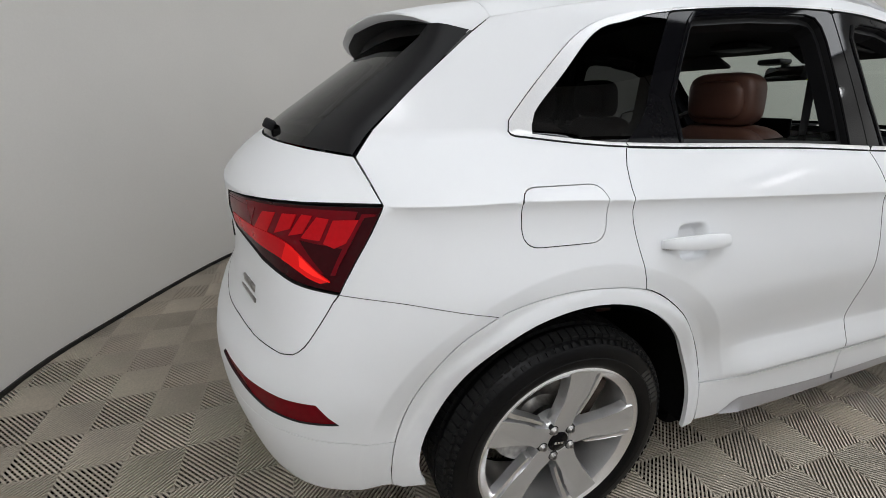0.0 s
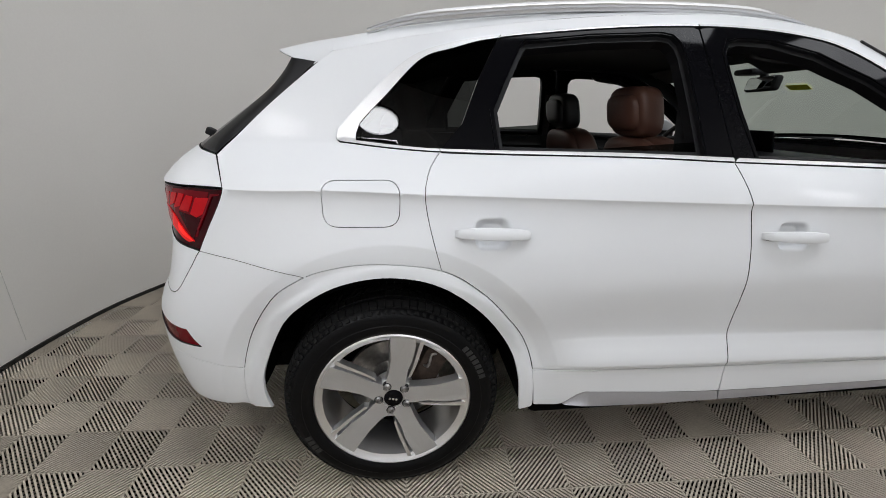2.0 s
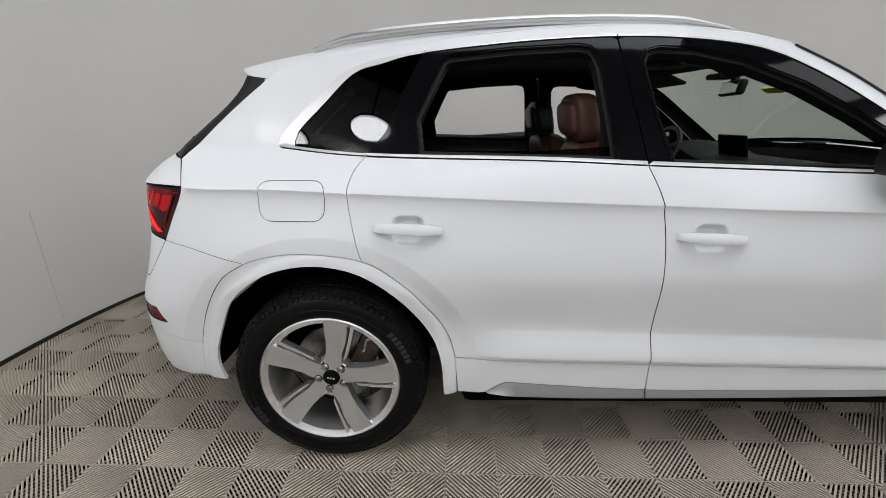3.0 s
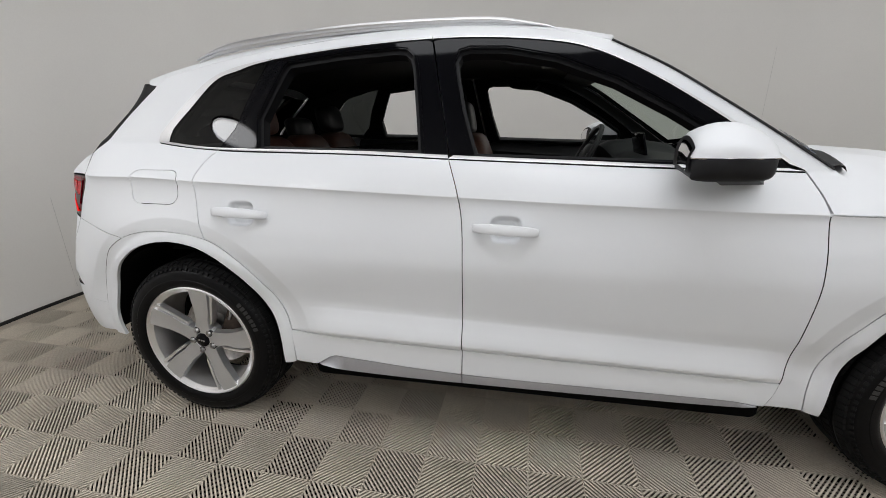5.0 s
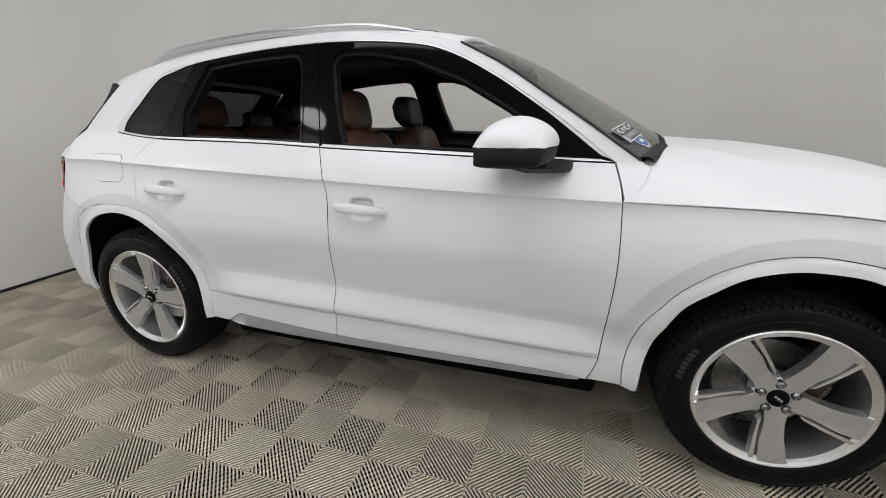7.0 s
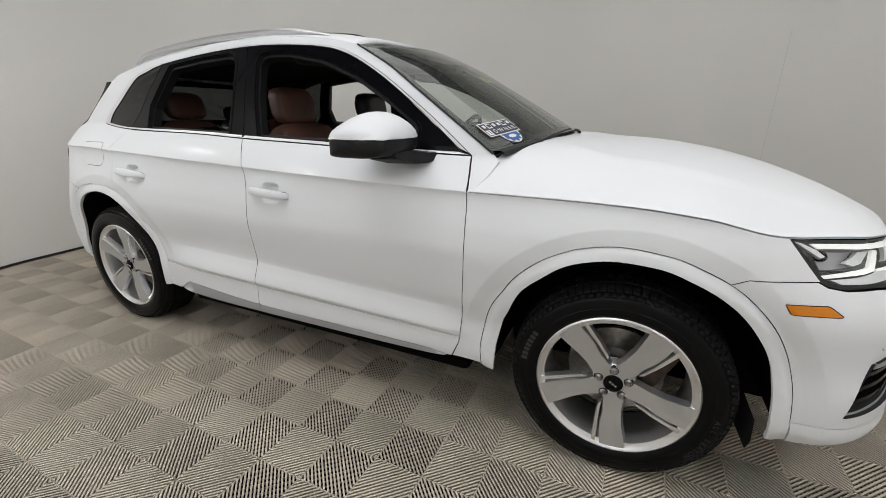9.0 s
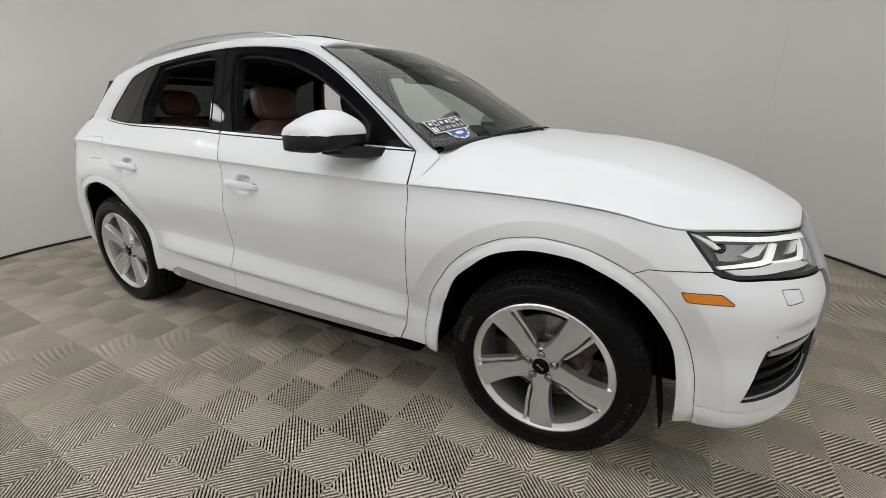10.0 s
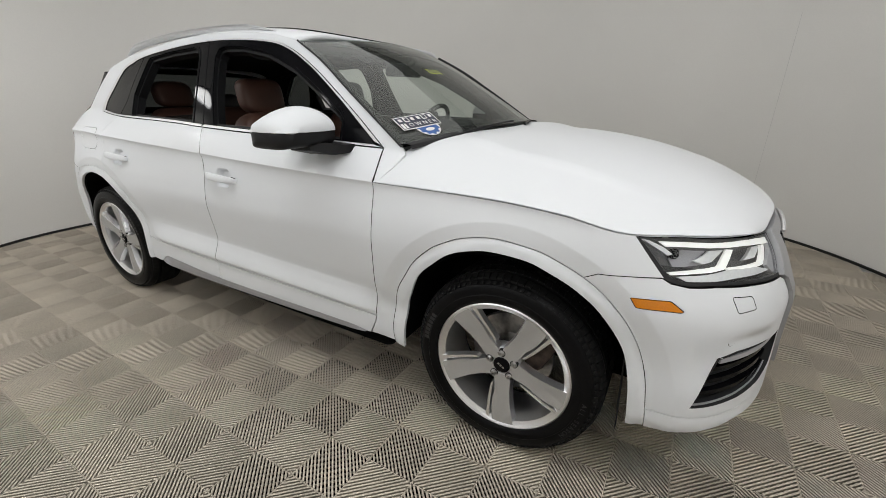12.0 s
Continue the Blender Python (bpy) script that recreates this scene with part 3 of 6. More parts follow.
def stretch_of(poly, start, end):
    """The points of a dense line from nearest start to nearest end, either way."""
    i = min(range(len(poly)), key=lambda k: math.dist(poly[k], start))
    j = min(range(len(poly)), key=lambda k: math.dist(poly[k], end))
    return poly[i:j + 1] if i <= j else poly[j:i + 1][::-1]


car = tagged(new("car"), "white crossover car with brown leather seats on ribbed floor tiles", "car")

# ---- body panels, both sides ----
dlo_height = spl(DLO_TOP)
TRIM_TOP = [(u, z + 0.35 * (dlo_height(u) - z)) if u > 0.3 else (u, z) for u, z in TRIM_TOP]
dlo_top, trim_top, belt_top, belt_low = (catmull(p, 0.02) for p in (DLO_TOP, TRIM_TOP, BELT_TOP, BELT_LOW))
roof_edge, screen_edge, seam_a, seam_b, seam_c = (catmull(p, 0.02) for p in (ROOF_EDGE, SCREEN_EDGE, SEAM_A, SEAM_B, SEAM_C))
sill_line, grey_line, sill_low, gate_low = (catmull(p, 0.02) for p in (SILL_LINE, GREY_LINE, SILL_LOW, GATE_LOW))
tail_lamp_line, bumper_seam = catmull(TAIL_LAMP[:4], 0.02) + catmull(TAIL_LAMP[3:] , 0.02)[1:], catmull(BUMPER_SEAM, 0.02)

quarter_outline = ([(-0.486, 1.078), (-0.515, 1.165)] + catmull([(-0.515, 1.165), (-0.37, 1.30), (-0.214, 1.429)], 0.03)[1:] + roof_edge + screen_edge[1:]
                   + [(2.345, 1.095), (2.325, 1.05), (2.285, 1.003), (2.268, 1.001), (2.256, 1.055), (2.238, 1.113)] + dlo_top[::-1] + [(-0.146, 1.2065)] + stretch_of(belt_low, (-0.137, 1.2025), (0.163, 1.176)) + seam_c
                   + stretch_of(arch_rear, (0.156, 0.851), (-0.232, 0.848)) + bumper_seam[::-1] + stretch_of(tail_lamp_line, (-0.594, 0.888), (-0.486, 1.076))[1:-1])
rear_door_outline = (seam_c + stretch_of(arch_rear, (0.156, 0.851), (0.470, 0.475)) + stretch_of(sill_line, (0.468, 0.476), (1.168, 0.453)) + seam_b[::-1]
                     + stretch_of(belt_low, (1.104, 1.149), (0.165, 1.176)))
front_door_outline = (seam_b + stretch_of(sill_line, (1.168, 0.453), (2.247, 0.418)) + seam_a[::-1] + stretch_of(belt_low, (2.234, 1.11), (1.104, 1.149)))
fender_outline = (stretch_of(seam_a, (2.262, 0.999), (2.247, 0.418)) + [(2.24, 0.385), (2.215, 0.325)] + stretch_of(sill_low, (2.215, 0.325), (2.345, 0.30))
                  + stretch_of(arch_front, (2.338, 0.30), (3.07, 0.812)) + [(3.113, 0.822), (3.2, 0.825), (3.29, 0.826)] + [(3.285, 0.833), (3.238, 0.888), (3.197, 0.938)]
                  + [(u, crease(u) - 0.001) for u in np.arange(3.17, 2.27, -0.03)])
front_face = [(UF, 0.40), (3.98, 0.41), (3.90, 0.44), (3.86, 0.52), (3.858, 0.66), (3.856, 0.72), (3.835, 0.765)] + [(3.79, 0.784), (3.6, 0.800), (3.45, 0.808), (3.36, 0.803), (3.31, 0.811), (3.285, 0.825), (3.2, 0.825), (3.113, 0.822)]
R_SPLIT = [(UR, 0.54), (-1.1, 0.54), (-0.92, 0.540), (-0.818, 0.533), (-0.706, 0.533), (-0.583, 0.524), (-0.478, 0.503)]
rear_upper = (bumper_seam + stretch_of(arch_rear, (-0.232, 0.848), (-0.478, 0.503)) + R_SPLIT[::-1] + [(UR, 0.735)] + gate_low[::-1][1:-1])
rear_lower = R_SPLIT + stretch_of(arch_rear, (-0.478, 0.503), (-0.494, 0.36)) + [(-0.50, 0.357), (-0.635, 0.350), (-0.81, 0.350), (-1.1, 0.350), (UR, 0.350)]
F_SPLIT = [(3.308, 0.385), (3.403, 0.392), (3.587, 0.398), (3.80, 0.415), (3.98, 0.40), (UF, 0.39)]
front_upper = (stretch_of(arch_front, (3.07, 0.812), (3.308, 0.39)) + F_SPLIT + front_face)
front_lower = F_SPLIT[::-1] + stretch_of(arch_front, (3.308, 0.385), (3.322, 0.31)) + [(3.34, 0.312), (3.42, 0.332), (3.6, 0.362), (3.9, 0.372), (UF, 0.372)]
def rounded(poly, r):
    """The outline with its corners rounded."""
    out = []
    for a, b, c in zip(poly[-1:] + poly[:-1], poly, poly[1:] + poly[:1]):
        p, q = (tuple(b[k] + (e[k] - b[k]) * min(r / math.dist(b, e), 0.45) for k in (0, 1)) for e in (a, c))
        out += [tuple((1 - t) ** 2 * p[k] + 2 * t * (1 - t) * b[k] + t * t * q[k] for k in (0, 1)) for t in (0, 0.15, 0.32, 0.5, 0.68, 0.85, 1)]
    return out


WASHER = [(3.495, 0.781), (3.576, 0.775), (3.588, 0.738), (3.514, 0.736)]
WASHER = resample(rounded(WASHER, 0.009), 0.004)
gate_outline = ([(-0.596, 0.886)] + gate_low[1:] + [(UR, 1.182), (-1.1, 1.180), (-0.9, 1.176), (-0.8, 1.1725), (-0.62, 1.168), (-0.519, 1.166), (-0.488, 1.08)]
                + [(-0.745, 1.077), (-0.88, 1.071), (-1.10, 1.055), (-1.144, 1.005), (-1.094, 0.958), (-0.94, 0.938), (-0.80, 0.914), (-0.717, 0.90)])
REFLECTOR = [(-0.605, 0.579), (-0.628, 0.60), (-0.655, 0.632), (-0.74, 0.630), (-0.842, 0.632), (-1.03, 0.640), (-1.05, 0.625), (-0.93, 0.610), (-0.806, 0.578), (-0.701, 0.575)]
MARKER = [(3.207, 0.766), (3.226, 0.737), (3.345, 0.736), (3.353, 0.740), (3.316, 0.766)]
MARKER = rounded(MARKER, 0.006)
FUEL = rounded([(-0.187, 1.1065), (0.041, 1.1065), (0.037, 0.9765), (-0.183, 0.9775)], 0.045)
QUARTER_GLASS = stretch_of(trim_top, (-0.09, 1.207), (0.350, 1.506)) + [(0.285, 1.385), (0.232, 1.258), (0.168, 1.187)] + stretch_of(belt_top, (0.162, 1.187), (-0.09, 1.207))[1:-1]
REAR_OPENING = [(0.347, 1.186), (0.333, 1.30), (0.38, 1.40), (0.425, 1.488), (0.44, 1.503), (0.66, 1.526), (0.885, 1.537), (0.925, 1.531), (0.948, 1.51), (0.962, 1.47), (0.985, 1.32), (1.005, 1.170)]
FRONT_OPENING = [(1.197, 1.162), (1.148, 1.305), (1.118, 1.43), (1.108, 1.485), (1.122, 1.518), (1.16, 1.528), (1.29, 1.524), (1.468, 1.49), (1.67, 1.412), (1.85, 1.312), (1.985, 1.226), (2.005, 1.205), (2.01, 1.135)]
REAR_FRAME = [(0.352, 1.506), (0.285, 1.385), (0.232, 1.258), (0.166, 1.188)] + stretch_of(belt_top, (0.162, 1.187), (1.10, 1.163))[1:] + [(1.097, 1.20), (1.02, 1.554)] + stretch_of(trim_top, (1.02, 1.556), (0.352, 1.506))[1:-1]
FRONT_FRAME = [(1.024, 1.556), (1.102, 1.19), (1.108, 1.163)] + stretch_of(belt_top, (1.108, 1.163), (2.185, 1.122))[1:] + stretch_of(trim_top, (2.185, 1.122), (1.024, 1.556))[1:-1]


def strip(upper, lower):
    return list(upper) + list(lower)[::-1]


def dish(cu, cz, ru, rz, deep):
    """A grip cup pressed into a door behind its handle."""
    return lambda u, z: -deep * ease((1.0 - (abs((u - cu) / ru) ** 4 + abs((z - cz) / rz) ** 4) ** 0.25) / 0.3) if abs(u - cu) < 2 * ru else 0


def arch_roll(c):
    """The cladding swells out of its joint."""
    return lambda u, z: 0.007 * ease((0.512 - math.hypot((u - c) * 1.06, max(z - 0.36, 0))) / 0.022)


REAR_HANDLE, FRONT_HANDLE = (0.312, 0.950), (1.3125, 0.919)
REAR_CUP, FRONT_CUP = (0.312, 0.951, 0.056, 0.047), (1.315, 0.920, 0.056, 0.047)
# the black second material of body panels paints shade into their joints
for left in (False, True):
    g = 0.06 if left else 0.026
    keep = dict(left=left, grid=g)
    frame_side = panel("side_frame", quarter_outline, PAINT, car, "white rear quarter, roof side and windscreen pillar", holes=[FUEL], gap=0.0006, **keep)
    panel("fuel_flap", FUEL, [PAINT, SEAL_AND_SHADE], frame_side, "white fuel filler flap", **keep)
    panel("window_trim", stretch_of(dlo_top, (0.366, 1.522), (-0.15, 1.214)) + [(-0.146, 1.2065)] + stretch_of(belt_low, (-0.137, 1.2025), (0.163, 1.176)) + stretch_of(belt_top, (0.162, 1.187), (-0.09, 1.207)) + stretch_of(trim_top, (-0.09, 1.207), (0.352, 1.506))[1:], [CHROME, SEAL_AND_SHADE], frame_side, "satin aluminium window trim", off=0.004, gap=0.001, **keep)
    panel("quarter_window", QUARTER_GLASS, [TINT, GLOSS], frame_side, "dark tinted quarter window", off=0.001, depth=0.006, gap=0.0, **{**keep, "grid": g * 0.6})
    door = panel("rear_door", rear_door_outline, [PAINT, SEAL_AND_SHADE], car, "white rear door with its window lowered", shape=dish(*REAR_CUP, 0.028), cups=[REAR_CUP], **keep)
    panel("window_frame", REAR_FRAME, [GLOSS, PLASTIC], door, "gloss black window frame", holes=[REAR_OPENING], depth=0.05, gap=0.001, **{**keep, "grid": g * 0.5})
    panel("window_trim", strip(stretch_of(dlo_top, (0.372, 1.522), (1.010, 1.572)), stretch_of(trim_top, (0.358, 1.506), (1.013, 1.556))), [CHROME, SEAL_AND_SHADE], door, "satin aluminium window trim", off=0.004, gap=0.0022, **keep)
    panel("window_seal", shrink(resample(REAR_OPENING, 0.02), -0.004), [PLASTIC, PLASTIC], door, "black rubber window channel", holes=[shrink(resample(REAR_OPENING, 0.02), 0.013)], off=-0.016, depth=0.04, gap=0.0, **keep)
    panel("frame_bead", shrink(resample(REAR_OPENING, 0.02), -0.013), [GLOSS, PLASTIC], door, "black bead round the window", holes=[shrink(resample(REAR_OPENING, 0.02), -0.005)], off=0.004, depth=0.006, gap=0.0, **keep)
    panel("belt_trim", strip(stretch_of(belt_low, (0.168, 1.176), (1.100, 1.149)), stretch_of(belt_top, (0.168, 1.187), (1.097, 1.163))), [CHROME, SEAL_AND_SHADE], door, "satin aluminium belt strip", off=0.005, gap=0.0008, **keep)
    panel("lower_cladding", stretch_of(sill_line, (0.468, 0.476), (1.168, 0.453)) + [(1.168, 0.352), (1.150, 0.350)] + stretch_of(grey_line, (1.150, 0.351), (0.58, 0.338)) + [(0.56, 0.334), (0.481, 0.338)], PAINT, door, "white lower door cladding", off=0.003, **keep)
    panel("sill_strip", stretch_of(grey_line, (0.58, 0.338), (1.150, 0.351)) + [(1.168, 0.347)] + stretch_of(sill_low, (1.168, 0.313), (0.60, 0.33)), GREYTRIM, door, "grey sill protector", off=0.009, shape=lambda u, z: -0.007 * ease((z - 0.327) / 0.005), **{**keep, "grid": g * 0.4})
    door_f = panel("front_door", front_door_outline, [PAINT, SEAL_AND_SHADE], car, "white front door with its window lowered", shape=dish(*FRONT_CUP, 0.028), cups=[FRONT_CUP], **keep)
    panel("window_frame", FRONT_FRAME, [GLOSS, PLASTIC], door_f, "gloss black window frame", holes=[FRONT_OPENING], depth=0.05, gap=0.001, **{**keep, "grid": g * 0.5})
    panel("window_trim", strip(stretch_of(dlo_top, (1.024, 1.572), (2.234, 1.114)), stretch_of(trim_top, (1.024, 1.556), (2.185, 1.122))), [CHROME, SEAL_AND_SHADE], door_f, "satin aluminium window trim", off=0.004, gap=0.0022, **keep)
    panel("window_seal", shrink(resample(FRONT_OPENING, 0.02), -0.004), [PLASTIC, PLASTIC], door_f, "black rubber window channel", holes=[shrink(resample(FRONT_OPENING, 0.02), 0.011)], off=-0.016, depth=0.04, gap=0.0, **keep)
    panel("frame_bead", shrink(resample(FRONT_OPENING, 0.02), -0.013), [GLOSS, PLASTIC], door_f, "black bead round the window", holes=[shrink(resample(FRONT_OPENING, 0.02), -0.005)], off=0.004, depth=0.006, gap=0.0, **keep)
    panel("belt_trim", strip(stretch_of(belt_low, (1.110, 1.149), (2.234, 1.110)), stretch_of(belt_top, (1.112, 1.163), (2.185, 1.122))), [CHROME, SEAL_AND_SHADE], door_f, "satin aluminium belt strip", off=0.005, gap=0.0008, **keep)
    panel("lower_cladding", stretch_of(sill_line, (1.172, 0.453), (2.247, 0.418)) + [(2.2395, 0.385), (2.2135, 0.325)] + stretch_of(grey_line, (2.19, 0.326), (1.172, 0.359)), PAINT, door_f, "white lower door cladding", off=0.003, **keep)
    panel("sill_strip", stretch_of(grey_line, (1.172, 0.359), (2.19, 0.326)) + stretch_of(sill_low, (2.18, 0.322), (1.172, 0.313)), GREYTRIM, door_f, "grey sill protector", off=0.009, shape=lambda u, z: -0.007 * ease((z - 0.327) / 0.005), **{**keep, "grid": g * 0.4})
    panel("fender", fender_outline, [PAINT, SEAL_AND_SHADE], car, "white front fender", **keep)
    panel("wheel_arch", arch_rear + mouth_rear[::-1], PAINT, car, "white rear wheel arch cladding", off=0.001, depth=0.013, shape=arch_roll(0.0), **keep)
    panel("wheel_arch", arch_front + mouth_front[::-1], PAINT, car, "white front wheel arch cladding", off=0.001, depth=0.013, shape=arch_roll(2.819), **keep)
    bumper_r = panel("rear_bumper", rear_upper, [PAINT, SEAL_AND_SHADE], car, "white rear bumper", holes=[REFLECTOR], gap=0.001, **keep)
    panel("lower_bumper", rear_lower, PAINT, bumper_r, "white lower bumper edge", gap=0.0008, **keep)
    panel("rear_reflector", REFLECTOR, REDLENS, bumper_r, "dark red rear reflector", off=-0.004, **keep)
    panel("tailgate", gate_outline, [PAINT, SEAL_AND_SHADE], car, "white tailgate", **keep)
    bumper_f = panel("front_bumper", front_upper, [PAINT, SEAL_AND_SHADE], car, "white front bumper", holes=[FOG, MARKER, WASHER], gap=0.001, shape=lambda u, z: -0.011 * ease((u - 3.32) / 0.12) * ease((0.668 - z) / 0.022) * ease((z - 0.47) / 0.12) * ease((3.80 - u) / 0.22), **keep)
    panel("lower_bumper", front_lower, PAINT, bumper_f, "white lower bumper lip", gap=0.0008, shape=lambda u, z: 0.004 * ease((0.39 - z) / 0.03), **keep)
    panel("washer_cover", WASHER, [PAINT, SEAL_AND_SHADE], bumper_f, "white washer cover", gap=0.0012, **keep)
    panel("side_marker", MARKER, AMBER, bumper_f, "amber side marker", off=0.001, **keep)
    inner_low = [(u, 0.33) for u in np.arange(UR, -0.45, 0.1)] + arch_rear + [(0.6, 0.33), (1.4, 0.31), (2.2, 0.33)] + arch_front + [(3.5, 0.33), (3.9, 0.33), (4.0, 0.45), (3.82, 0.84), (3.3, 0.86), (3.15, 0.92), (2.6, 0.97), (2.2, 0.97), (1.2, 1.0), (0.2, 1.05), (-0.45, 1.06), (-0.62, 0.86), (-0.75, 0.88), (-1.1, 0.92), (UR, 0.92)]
    # unseen black sheet, added to put shade behind the body joints
    panel("inner_panel", inner_low, [DARK, DARK], car, "dark sheet added behind the joints for their shade", off=-0.034, depth=0.004, **{**keep, "grid": 0.06})
    lining = ([(-0.50, 1.17), (-0.37, 1.29), (-0.214, 1.415)] + roof_edge + screen_edge[1:] + [(2.285, 1.10)] + stretch_of(trim_top, (2.185, 1.122), (1.0, 1.556)) + stretch_of(trim_top, (1.0, 1.556), (-0.09, 1.207)) + [(-0.09, 1.18), (-0.45, 1.10)])
    panel("pillar_lining", lining, [DARK, DARK], frame_side, "black pillar lining", off=-0.022, depth=0.03, **{**keep, "grid": 0.06})
    card_r = [(0.14, 1.175), (0.16, 0.86), (0.46, 0.60), (0.48, 0.42), (1.15, 0.42), (1.15, 0.95), (1.10, 1.15)]
    card_f = [(1.11, 1.15), (1.17, 0.95), (1.18, 0.42), (2.22, 0.42), (2.25, 0.95), (2.22, 1.105)]
    panel("door_card", card_r, [DARK, DARK], door, "black inner door card", off=-0.12, depth=-0.10, **{**keep, "grid": 0.06})
    panel("door_card", card_f, [DARK, DARK], door_f, "black inner door card", off=-0.12, depth=-0.10, **{**keep, "grid": 0.06})
    s = -1 if not left else 1
    # door handles
    for (hu, hz), dd in ((REAR_HANDLE, door), (FRONT_HANDLE, door_f)):
        o, n = skin(hu, hz), skin_normal(hu, hz)
        tangent = (skin(hu + 0.05, hz - 0.001) - skin(hu - 0.05, hz + 0.001)).normalized()
        up = n.cross(tangent)
        rows = []
        for i in range(25):
            t = i / 24
            a = (t - 0.5) * 0.226
            lift = 0.040 * math.sin(math.pi * min(max((t - 0.0) / 1.0, 0), 1)) ** 0.45 if 0 < t < 1 else 0.004
            h = 0.019 * (0.55 + 0.45 * math.sin(math.pi * t) ** 0.5)
            thick = 0.008 + 0.003 * math.sin(math.pi * t)
            ring = []
            for k in range(12):
                q = 2 * math.pi * k / 12
                cq, sq = math.copysign(abs(math.cos(q)) ** 0.6, math.cos(q)), math.copysign(abs(math.sin(q)) ** 0.6, math.sin(q))
                p = o + tangent * a + up * (cq * h - 0.006 * (t - 0.5)) + n * (lift + sq * thick)
                ring.append((p.x, p.y * (-s), p.z))
            rows.append(ring)
        handle = part("door_handle", loft(rows, closed=True, caps=True), PAINT, dd, "white bar door handle")
        for end in (-1, 1):
            pad = []
            for a, h in ((0.062, 0.006), (0.075, 0.0135), (0.092, 0.0125), (0.103, 0.009), (0.108, 0.004)):
                ring = [o + tangent * (a * end) + up * (h * q) + n * lift for q, lift in ((-1, -0.002), (-1, 0.0025), (1, 0.0025), (1, -0.002))]
                pad.append([(p.x, p.y * (-s), p.z) for p in ring])
            part("gasket", loft(pad, closed=True, caps=True), SEAL_AND_SHADE, handle, "thin black gasket")

# ---- hood, screen, roof ----
hood_mid = spl([(2.2, 1.160), (2.45, 1.156), (2.8, 1.143), (3.1, 1.105), (3.3, 1.055), (3.45, 1.0), (3.55, 0.95), (3.61, 0.917), (3.66, 0.893), (3.70, 0.888)])


hood_fold = spl([(2.27, 0.60), (2.55, 0.64), (2.9, 0.70), (3.25, 0.78), (3.55, 0.88), (4.4, 0.95)])


def hood_point(u, v):
    """u: station of the shut line; v: -1 at the right edge, 1 at the left."""
    e = skin(u, crease(u) + 0.0015)
    e.x = min(e.x, 3.665)
    a = abs(v)
    power = 2.7 + 3.4 * ease((2.75 - u) / 0.5)
    rise = 1 - a ** power
    c = hood_fold(u)
    ridge = 0.019 * math.exp(-abs(a - c) / (0.045 if a > c else 0.12)) * ease((u - 2.3) / 0.3) * ease((3.6 - u) / 0.35)
    back = 0.20 * (1 - a * a) * max(0.0, (2.75 - u) / 0.49) ** 1.5
    bulge = 0.05 * (1 - a * a) * ease((u - 3.5) / 0.4) * (1 - ease((u - 3.9) / 0.5))
    mid = max(hood_mid(e.x + back + bulge), e.z)
    return Vector((e.x + back + bulge, -e.y * v, e.z + (mid - e.z) * rise + ridge * rise))


xs = [2.266 + (UF - 0.02 - 2.266) * i / 70 for i in range(71)]
vsteps = [math.sin((k / 48 - 0.5) * math.pi) for k in range(49)]


def hood_row(u):
    """Stations across the hood, with one on each fold."""
    c, half = hood_fold(u), [k / 24 * 0.7 for k in range(24)] + [0.7 + 0.3 * math.sin(k / 14 * math.pi / 2) for k in range(15)]
    half = [s / 0.7 * c if s < 0.7 else c + (s - 0.7) / 0.3 * (1 - c) for s in half]
    return [hood_point(u, -v) for v in half[:0:-1]] + [hood_point(u, v) for v in half]


top = [hood_row(x) for x in xs]
under = [[p - Vector((0.004, 0, 0.006)) for p in r] for r in top]
hood = part("hood", loft(top + under[::-1]), PAINT, car, "white hood with two raised creases", angle=50)


def screen_point(t, v):
    """t: 0 at the roof, 1 at the hood; v across."""
    k = t * (len(screen_edge) - 1)
    i = min(int(k), len(screen_edge) - 2)
    u = [screen_edge[i][q] + (screen_edge[i + 1][q] - screen_edge[i][q]) * (k - i) for q in (0, 1)]
    p = skin(u[0], u[1])
    bow = (1 - v * v)
    return Vector((p.x + (0.075 + 0.085 * t) * bow, p.y * -v, p.z + (0.040 + 0.015 * t) * bow))


rows = [[screen_point(t / 24, v / 16) for v in range(-16, 17)] for t in range(25)]
windscreen = part("windscreen", loft(rows), CLEAR, car, "clear windscreen, greenish")
windscreen.visible_shadow = False
band = lambda t0, t1: [[screen_point(t0 + (t1 - t0) * t / 4, v / 16) + Vector((0.002, 0, -0.004)) for v in range(-16, 17)] for t in range(5)]
part("screen_border", loft(band(0.0, 0.045)), GLOSS, windscreen, "black printed border")
part("screen_border", loft(band(0.93, 1.0)), GLOSS, windscreen)
for s in (-1, 1):
    part("screen_border", loft([[screen_point(t / 24, s * v) + Vector((0.002, 0, -0.004)) for v in ((0.955, 0.975, 1.0) if s < 0 else (0.925, 0.96, 1.0))] for t in range(25)]), GLOSS, windscreen)
part("screen_seal", tube([screen_point(t / 24, 1.004) + Vector((0.006, 0, 0.008)) for t in range(25)], 0.010, 6), SEAL_AND_SHADE, windscreen)
part("screen_seal", tube([screen_point(t / 24, -1.004) + Vector((0.002, 0, 0.0)) for t in range(25)], 0.004, 6), SEAL_AND_SHADE, windscreen)
# dark cowl between screen and hood
cowl_rows = []
for k in range(49):
    v = vsteps[k]
    a, b = screen_point(1.0, v), hood_point(2.266, v)
    cowl_rows.append([a + Vector((-0.04, 0, -0.01)), a + Vector((0.0, 0, -0.012)), (a + b) / 2 + Vector((0, 0, -0.035)), b + Vector((0.03, 0, -0.03))])
